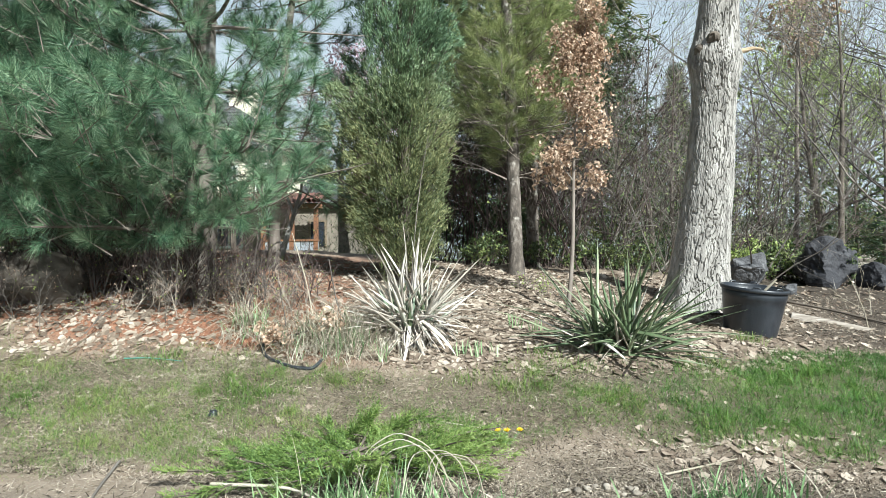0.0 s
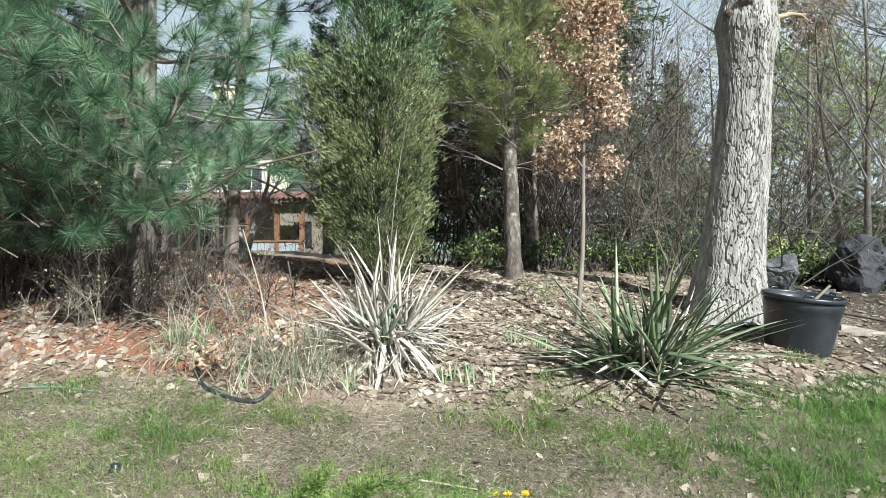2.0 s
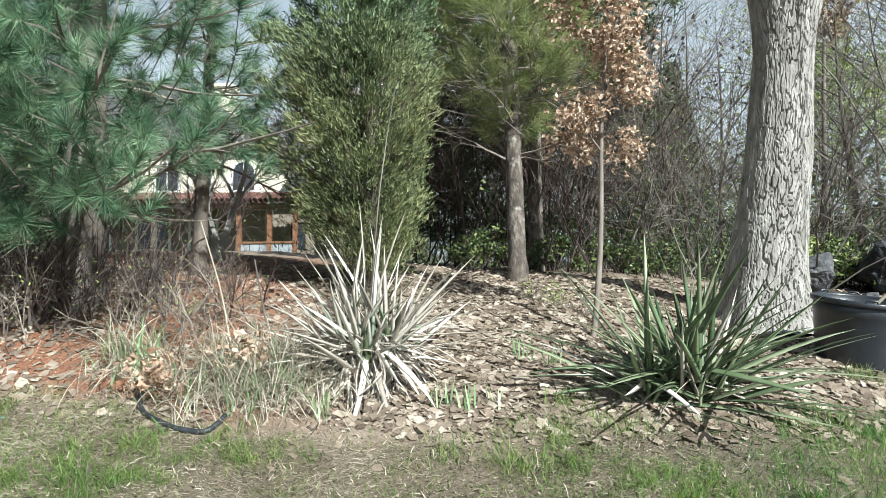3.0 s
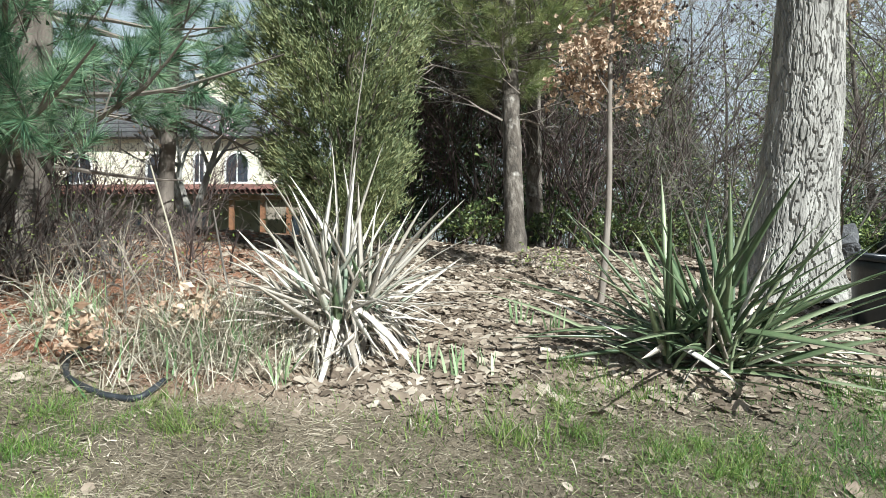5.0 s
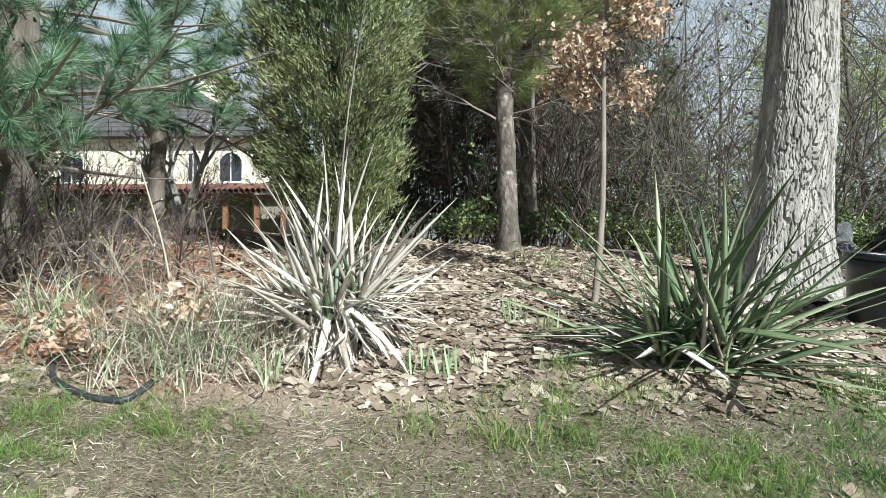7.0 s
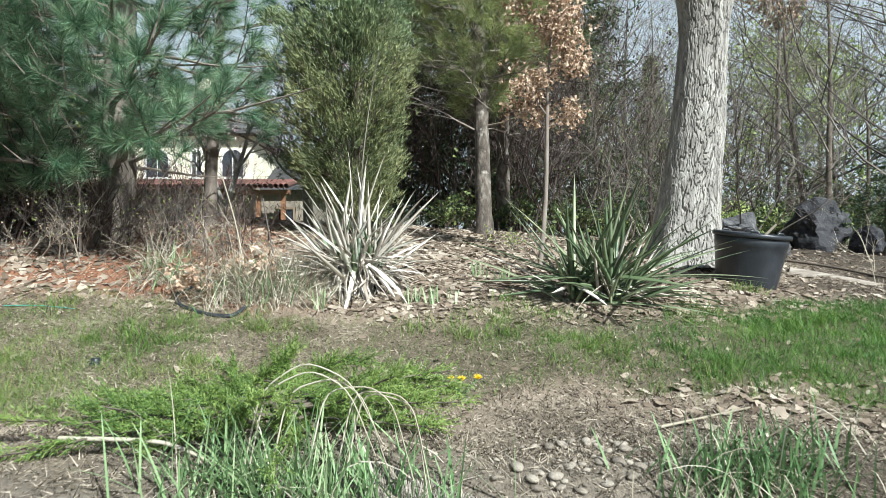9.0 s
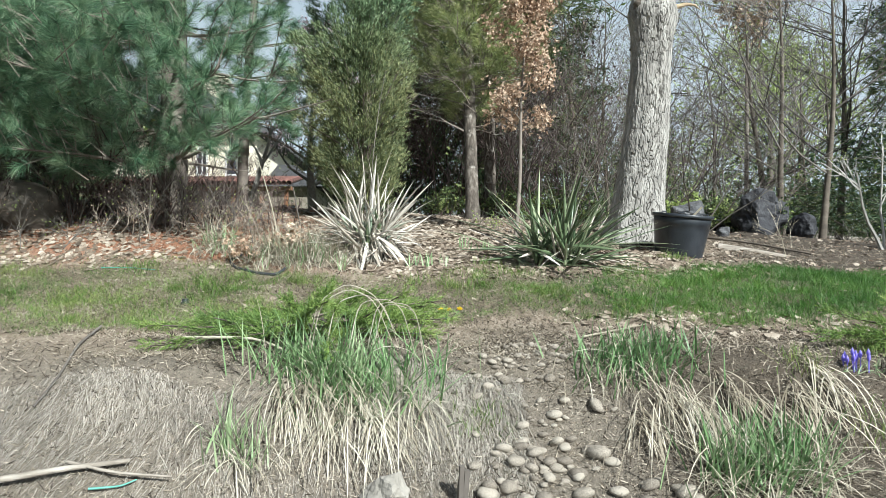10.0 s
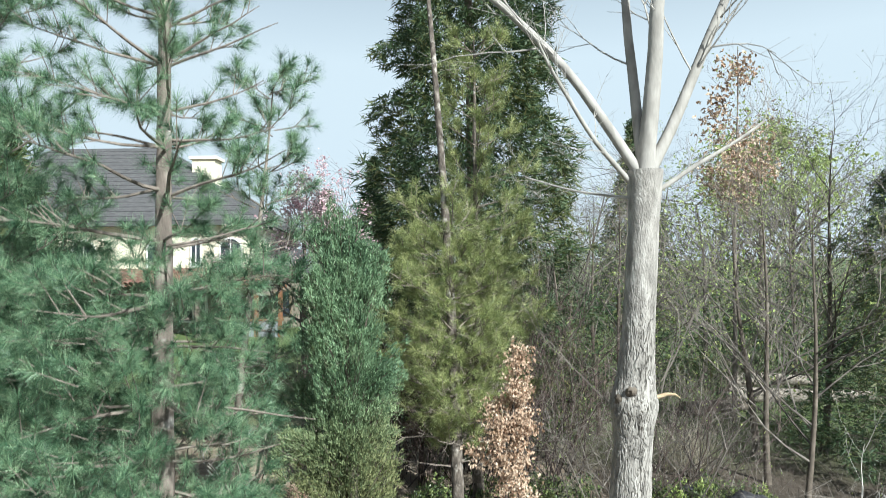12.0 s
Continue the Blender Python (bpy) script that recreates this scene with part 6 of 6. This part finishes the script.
bare_tree("small bare tree with a crooked forked trunk", 2.35, 9.0, 4.2, 0.05, 311, M_BARK_DARK, (-0.3, 0.2), 0.35)
bare_tree("slim bare tree behind black boulders", 4.9, 8.7, 5.6, 0.045, 312, M_BARK_DARK, (0.05, 0.2), 0.2, 900, M_BUD, 0.03, spread=0.95)
bare_tree("slim dark-barked tree at the mulch's edge", 4.6, 7.25, 4.6, 0.04, 313, M_BARK_DARK, (0.25, 0.1), 0.2, 900, M_BUD, 0.03, spread=0.95)
bare_tree("bare spreading tree with long low branches", 6.6, 10.4, 6.5, 0.06, 314, M_BARK_DARK, (0.3, 0.0), 0.2, 500, M_BUD, 0.03, spread=1.0)
bare_tree("bare tree with the first green leaves", 5.4, 10.2, 5.0, 0.06, 315, M_BARK_DARK, (-0.2, 0.2), 0.2, 900, M_BUD, 0.035, spread=0.95)
for q, (x, y, h) in enumerate(((3.1, 10.8, 5.0), (3.9, 12.2, 5.6), (5.0, 13.6, 6.0), (7.4, 12.0, 5.4), (2.4, 12.6, 5.2), (8.6, 15.0, 6.2))):
    bare_tree("slight bare tree with a fine twiggy crown", x, y, h, 0.045, 360 + q, M_BARK_DARK, (0.1 * math.sin(q * 3), 0.1), 0.18, 250, M_BUD, 0.03, spread=1.0)
bare_tree("plum tree in pale pink blossom", -2.5, 15.6, 4.6, 0.13, 316, M_BARK_DARK, (0, 0), 0.25, 5200, M_PINK, 0.07, name="plum_tree", spread=0.9)
bare_tree("tree in pale green spring leaf", 14.5, 26.0, 8.0, 0.2, 317, M_BARK_DARK, (0, 0), 0.3, 4200, M_BUD, 0.13, name="budding_tree")
bare_tree("tree in pale green spring leaf", 10.8, 21.0, 7.0, 0.16, 318, M_BARK_DARK, (0, 0), 0.3, 3000, M_BUD, 0.11, name="budding_tree")


def far_wood():
    """Distant leafless woods and evergreen clumps round the place."""
    rnd = np.random.default_rng(320)
    s, g = Soup(), Soup()
    for q in range(50):
        az = rnd.uniform(-1.05, 1.05)
        dist = rnd.uniform(14, 48)
        x, y = math.sin(az) * dist, math.cos(az) * dist
        if x < 0.4 and y < 36:
            if not (-2.5 < x and y > 20):
                continue
        tall = rnd.uniform(4.5, 7.6) * (1 + dist / 150)
        base = np.array((x, y, gz(x, y) - 0.1))
        pts, d = curve_pts(base, (rnd.normal() * 0.08, 0, 1), tall * 0.75, 7, (0, 0, 0), rnd, 0.05)
        tube(s, pts, np.linspace(0.05, 0.015, len(pts)) * (1 + dist / 60), 5)
        for k in range(10):
            i = rnd.integers(1, len(pts))
            a = rnd.uniform(0, 6.283)
            twigs(s, pts[i], np.array((math.cos(a), math.sin(a), rnd.uniform(-0.1, 0.7))), tall * 0.34, 0.010 * (1 + dist / 40), 2, rnd, (0, 0, 0.0), 6, 1.0)
    tagged(new("far_wood", s.mesh("far_wood", M_TWIG)), "distant leafless grey-brown woods", "woods", kind="stuff")
    for q in range(150):
        az = rnd.uniform(-0.2, 1.1)
        dist = rnd.uniform(11, 45)
        x, y = math.sin(az) * dist, math.cos(az) * dist
        n = 420
        w = 0.6 + dist / 40
        p = np.stack([x + rnd.normal(size=n) * w, y + rnd.normal(size=n) * w, rnd.random(n) ** 1.4 * (0.7 + dist / 30)], 1)
        p[:, 2] += height(p[:, 0], p[:, 1])
        ways = up_ways(n, rnd, 0.8)
        needles(g, p, ways, 0.06 + dist / 190, 0.008 + dist / 2200, rnd)
    tagged(new("undergrowth", g.mesh("undergrowth", M_UNDER)), "low green and brown undergrowth in the woods", "undergrowth", kind="stuff")


far_wood()


def wood_floor():
    """Dead stems and low brush over the ground at the wood's edge."""
    rnd = np.random.default_rng(326)
    s, n = Soup(), 14000
    x, y = rnd.uniform(1.2, 13, n), rnd.uniform(7.8, 17, n)
    w = up_ways(n, rnd, 0.9)
    blades(s, on_ground(x, y, -0.01), w, rnd.uniform(0.12, 0.5, n), 0.007, rnd, 0.5, 2)
    tagged(new("dead_brush", s.mesh("dead_brush", M_TWIG)), "low dead stems and weeds at the wood's edge", "brush", kind="stuff")


wood_floor()


def far_thicket():
    """Evergreen and half-leafed thicket closing the view between the far trunks."""
    rnd = np.random.default_rng(325)
    for name, words, mat, count, low, high in (("evergreen_thicket", "dark evergreen thicket deep in the woods", M_SPRUCE, 90, 0.8, 3.2), ("budding_thicket", "half-leafed pale green thicket deep in the woods", M_BUD, 26, 2.5, 5.5)):
        s = Soup()
        for q in range(count):
            az, dist = rnd.uniform(0.22, 1.0), rnd.uniform(13, 34)
            x, y = math.sin(az) * dist, math.cos(az) * dist
            n = 330 if mat is M_SPRUCE else 260
            w = 0.5 + dist / 30
            h = rnd.uniform(low, high) * (0.6 + dist / 40)
            p = np.stack([x + rnd.normal(size=n) * w, y + rnd.normal(size=n) * w, rnd.random(n) ** 0.8 * h], 1)
            p = p[vnoise(p[:, 0] * 1.3, p[:, 1] * 1.3, p[:, 2] * 1.3, 7) > 0.42]
            p[:, 2] += height(p[:, 0], p[:, 1])
            leaf_cloud(s, p, 0.05 + dist / 260, rnd, 2, 0.5)
        tagged(new(name, s.mesh(name, mat)), words, "thicket", kind="stuff")


far_thicket()
for q, (x, y, h, r) in enumerate(((-5.0, 36, 6.0, 1.6), (-2.6, 38, 8, 1.8), (-18, 22, 9, 2.2), (-8.3, 13.6, 5.8, 1.6), (10.5, 33, 9, 2.0))):
    spray_tree("spruce", "dark evergreen tree in the distance", "spruce", x, y, h, 0.3, ([0, 0.05, 0.5, 1], [r * 0.9, r, r * 0.62, 0.05]), 340 + q, M_SPRUCE, 1500, 0.5, hang=0.3, gaps=0.3, r0=0.16, fine=8)
line_thing("fallen_log", "grey weathered log on a pile in the woods", "log", lying((6.9, 14.4), (7.7, 14.6), (8.6, 14.3), dz=0.30), 0.17, M_SLAB, 10)
line_thing("fallen_log", "grey weathered log at the bottom of a pile", "log", lying((6.6, 13.9), (8.0, 13.7), (9.6, 13.6), dz=0.12), 0.18, M_SLAB, 10)
line_thing("fallen_log", "dark log lying in undergrowth", "log", lying((5.2, 12.6), (6.0, 12.9), (6.6, 13.0), dz=0.12), 0.16, M_BARK_DARK, 10)


# ---- house ----
def box(soup, x0, x1, y0, y1, z0, z1):
    v = [(x, y, z) for z in (z0, z1) for y in (y0, y1) for x in (x0, x1)]
    soup.add(v, [(0, 2, 3, 1), (4, 5, 7, 6), (0, 1, 5, 4), (2, 6, 7, 3), (0, 4, 6, 2), (1, 3, 7, 5)])


def box_part(name, parent, mat, *boxes, label=""):
    s = Soup()
    for b in boxes:
        box(s, *b)
    return part(name, s.mesh(name, mat), parent, label)


def arch_window(parent, cx, z0, w, h, y):
    """A round-headed window: pane, frame and glazing bars."""
    win = Soup()
    n = 14
    th = np.linspace(0, np.pi, n)
    def outline(r, zb):
        return [(cx + r, zb)] + [(cx + r * math.cos(a), z0 + h - w / 2 + r * math.sin(a)) for a in th] + [(cx - r, zb)]
    o, i = np.array(outline(w / 2 + 0.06, z0 - 0.06)), np.array(outline(w / 2, z0))
    k = len(o)
    v = np.concatenate([np.c_[o[:, 0], np.full(k, y - 0.05), o[:, 1]], np.c_[i[:, 0], np.full(k, y - 0.05), i[:, 1]], np.c_[i[:, 0], np.full(k, y + 0.02), i[:, 1]], np.c_[o[:, 0], np.full(k, y + 0.02), o[:, 1]]])
    f = []
    for q in range(k):
        p = (q + 1) % k
        f += [(q, p, k + p, k + q), (k + q, k + p, 2 * k + p, 2 * k + q), (3 * k + q, 3 * k + p, p, q)]
    win.add(v, f)
    wob = part("window", win.mesh("window", M_WHITE), parent, "arched window with pale frame")
    g = Soup()
    g.add(np.c_[i[:, 0], np.full(k, y - 0.012), i[:, 1]], [tuple(range(k))])
    part("pane", g.mesh("pane", M_GLASS), wob, "dark reflecting glass")
    box_part("mullion", wob, M_WHITE, (cx - 0.015, cx + 0.015, y - 0.035, y - 0.012, z0, z0 + h))


def house():
    ob = thing("house", "two-storey cream stucco house with grey roof and tiled patio", "house", at=(0, 0, 0))
    zb, y0 = gz(-8, 24) - 0.2, 24.6
    box_part("wall", ob, M_STUCCO, (-19, -6.05, y0, y0 + 9, 4.0, 5.9), label="cream stucco upper wall")
    # the wall below the patio roof carries that roof's shade in its darker brown
    box_part("wall", ob, M_TAN_SHADED, (-19, -6.05, y0 + 0.01, y0 + 8.9, zb, 4.0), label="brown stucco ground-floor wall, darkened for patio shade")
    box_part("wall", ob, M_TAN_SHADED, (-6.05, -4.2, y0 + 1.2, y0 + 8, zb, 3.95), label="tan stucco wall of a low wing")
    # hipped main roof
    s = Soup()
    e = 0.45
    a = [(-19 - e, y0 - e, 5.85), (-6.05 + e, y0 - e, 5.85), (-6.05 + e, y0 + 9 + e, 5.85), (-19 - e, y0 + 9 + e, 5.85), (-15.5, y0 + 4.5, 9.3), (-10.8, y0 + 4.5, 9.3)]
    s.add(a + [(x, y, z - 0.16) for x, y, z in a[:4]], [(0, 1, 5, 4), (2, 3, 4, 5), (0, 6, 7, 1), (1, 7, 8, 2), (2, 8, 9, 3), (3, 9, 6, 0), (9, 8, 7, 6)])
    s.f.append(np.array([(1, 2, 5), (3, 0, 4)]))
    part("roof", s.mesh("roof", M_ROOF), ob, "grey shingled hip roof")
    n = 0
    for row in range(18):
        f = row / 18
        z = 5.85 + 3.45 * f
        xa, xb, yy = -19.45 + 3.95 * f, -5.6 - 5.2 * f, y0 - e + 4.95 * f
        s = Soup()
        box(s, xa, xb, yy, yy + 0.10, z - 0.01, z + 0.022)
        part("shingle_course", s.mesh("shingle_course", M_ROOF), ob)
    # low wing roof
    s = Soup()
    r = [(-6.1, y0 + 0.8, 3.9), (-3.8, y0 + 0.8, 3.9), (-3.8, y0 + 8.4, 3.9), (-6.1, y0 + 8.4, 3.9), (-6.1, y0 + 3.4, 5.1), (-5.4, y0 + 3.4, 5.1)]
    s.add(r, [(0, 1, 5, 4), (2, 3, 4, 5)])
    s.f.append(np.array([(1, 2, 5)]))
    part("roof", s.mesh("roof", M_ROOF), ob, "grey shingled low roof")
    box_part("chimney", ob, M_STUCCO, (-9.0, -8.1, y0 + 2.6, y0 + 3.5, 6.5, 8.5), (-9.1, -8.0, y0 + 2.5, y0 + 3.6, 8.5, 8.62), label="cream stucco chimney")
    for cx, w in ((-9.35, 0.75), (-6.75, 0.72), (-8.0, 0.3), (-12.0, 0.75), (-14.6, 0.75)):
        arch_window(ob, cx, 4.25, w, 0.95, y0)
    # patio: posts, beams, tile roof, low panel wall, windows behind
    for x in (-10.6, -9.0, -7.35, -6.35, -5.4, -4.6):
        box_part("post", ob, M_CEDAR if x > -6.5 else M_BARK_DARK, (x - 0.07, x + 0.07, y0 - 1.9, y0 - 1.76, zb, 3.45), label="square timber post")
    box_part("beam", ob, M_CEDAR, (-7.5, -4.4, y0 - 1.95, y0 - 1.70, 3.45, 3.58), label="orange cedar beam")
    box_part("beam", ob, M_BARK_DARK, (-12.5, -7.5, y0 - 1.95, y0 - 1.70, 3.45, 3.62), label="dark timber beam")
    box_part("sill", ob, M_CEDAR, (-6.35, -4.5, y0 - 1.92, y0 - 1.72, 2.36, 2.42), label="orange timber sill")
    for q in range(6):
        box_part("panel", ob, M_PANEL, (-6.3 + 0.3 * q, -6.02 + 0.3 * q, y0 - 1.88, y0 - 1.80, zb, 2.36))
    s = Soup()
    for q in range(50):
        x = -12.5 + q * 0.165
        pts = [(x, y0 - 2.3, 3.66), (x, y0 - 1.0, 3.92), (x, y0 + 0.05, 4.12)]
        s2 = Soup()
        tube(s2, pts, 0.08, 8)
        part("barrel_tile", s2.mesh("barrel_tile", M_TILE, True), ob)
    for x0, x1 in ((-10.4, -9.2), (-8.6, -7.6), (-12.2, -11.2)):
        fr = box_part("window", ob, M_WHITE, (x0, x0 + 0.08, y0 - 0.06, y0 - 0.01, 2.2, 3.3), (x1 - 0.08, x1, y0 - 0.06, y0 - 0.01, 2.2, 3.3), (x0 + 0.08, x1 - 0.08, y0 - 0.06, y0 - 0.01, 2.2, 2.28), (x0 + 0.08, x1 - 0.08, y0 - 0.06, y0 - 0.01, 3.22, 3.3), ((x0 + x1) / 2 - 0.03, (x0 + x1) / 2 + 0.03, y0 - 0.055, y0 - 0.01, 2.28, 3.22), label="patio window with white frame")
        box_part("pane", fr, M_GLASS, (x0 + 0.08, x1 - 0.08, y0 - 0.025, y0 - 0.012, 2.28, 3.22), label="dark window glass")
    fr = box_part("window", ob, M_POST, (-5.5, -5.42, y0 + 1.12, y0 + 1.19, 2.3, 3.3), (-4.9, -4.82, y0 + 1.12, y0 + 1.19, 2.3, 3.3), (-5.42, -4.9, y0 + 1.12, y0 + 1.19, 3.22, 3.3), label="brown-framed glazed door")
    box_part("pane", fr, M_GLASS, (-5.42, -4.9, y0 + 1.16, y0 + 1.18, 2.3, 3.22), label="dark window glass")


house()


# ---- fallen oak twig with dead leaves beside the iris clump ----
def oak_litter(x, y):
    rnd = np.random.default_rng(401)
    ob = thing("oak_branch", "broken oak branch with curled tan leaves among irises", "branch", at=(x, y, gz(x, y)))
    s, ends = Soup(), []
    for q in range(4):
        az = rnd.uniform(0, 6.28)
        twigs(s, (0, 0, 0.03), np.array((math.cos(az), math.sin(az), 0.45)), 0.19, 0.004, 2, rnd, (0, 0, -0.2), 3, 0.7, ends)
    part("branchwork", s.mesh("branchwork", M_TWIG), ob, "thin broken twigs", "stuff")
    e = np.array([p[0] for p in ends])
    e = e[rnd.integers(0, len(e), 230)] + rnd.normal(size=(230, 3)) * 0.035
    e[:, 2] = np.maximum(e[:, 2], 0.015)
    s = Soup()
    leaf_cloud(s, e, 0.040, rnd, 4, 0.5, 0.6)
    part("crown", s.mesh("crown", M_OAKLEAF), ob, "curled tan dead leaves", "stuff")


oak_litter(-0.86, 4.20)


# ---- dead lower twigs on the olive pine ----
def dead_twigs(x, y):
    rnd = np.random.default_rng(431)
    ob = thing("dead_branches", "bare dead lower branches round a pine trunk", "branch", at=(x, y, gz(x, y)))
    s = Soup()
    for q in range(14):
        az = rnd.uniform(0, 6.283)
        twigs(s, (0.06 * math.cos(az), 0.06 * math.sin(az), rnd.uniform(0.75, 1.5)), np.array((math.cos(az), math.sin(az), 0.25)), 0.5, 0.008, 2, rnd, (0, 0, -0.1), 4, 0.8)
    part("branchwork", s.mesh("branchwork", M_SAPBARK), ob, "thin bare dead twigs", "stuff")


dead_twigs(0.63, 6.38)
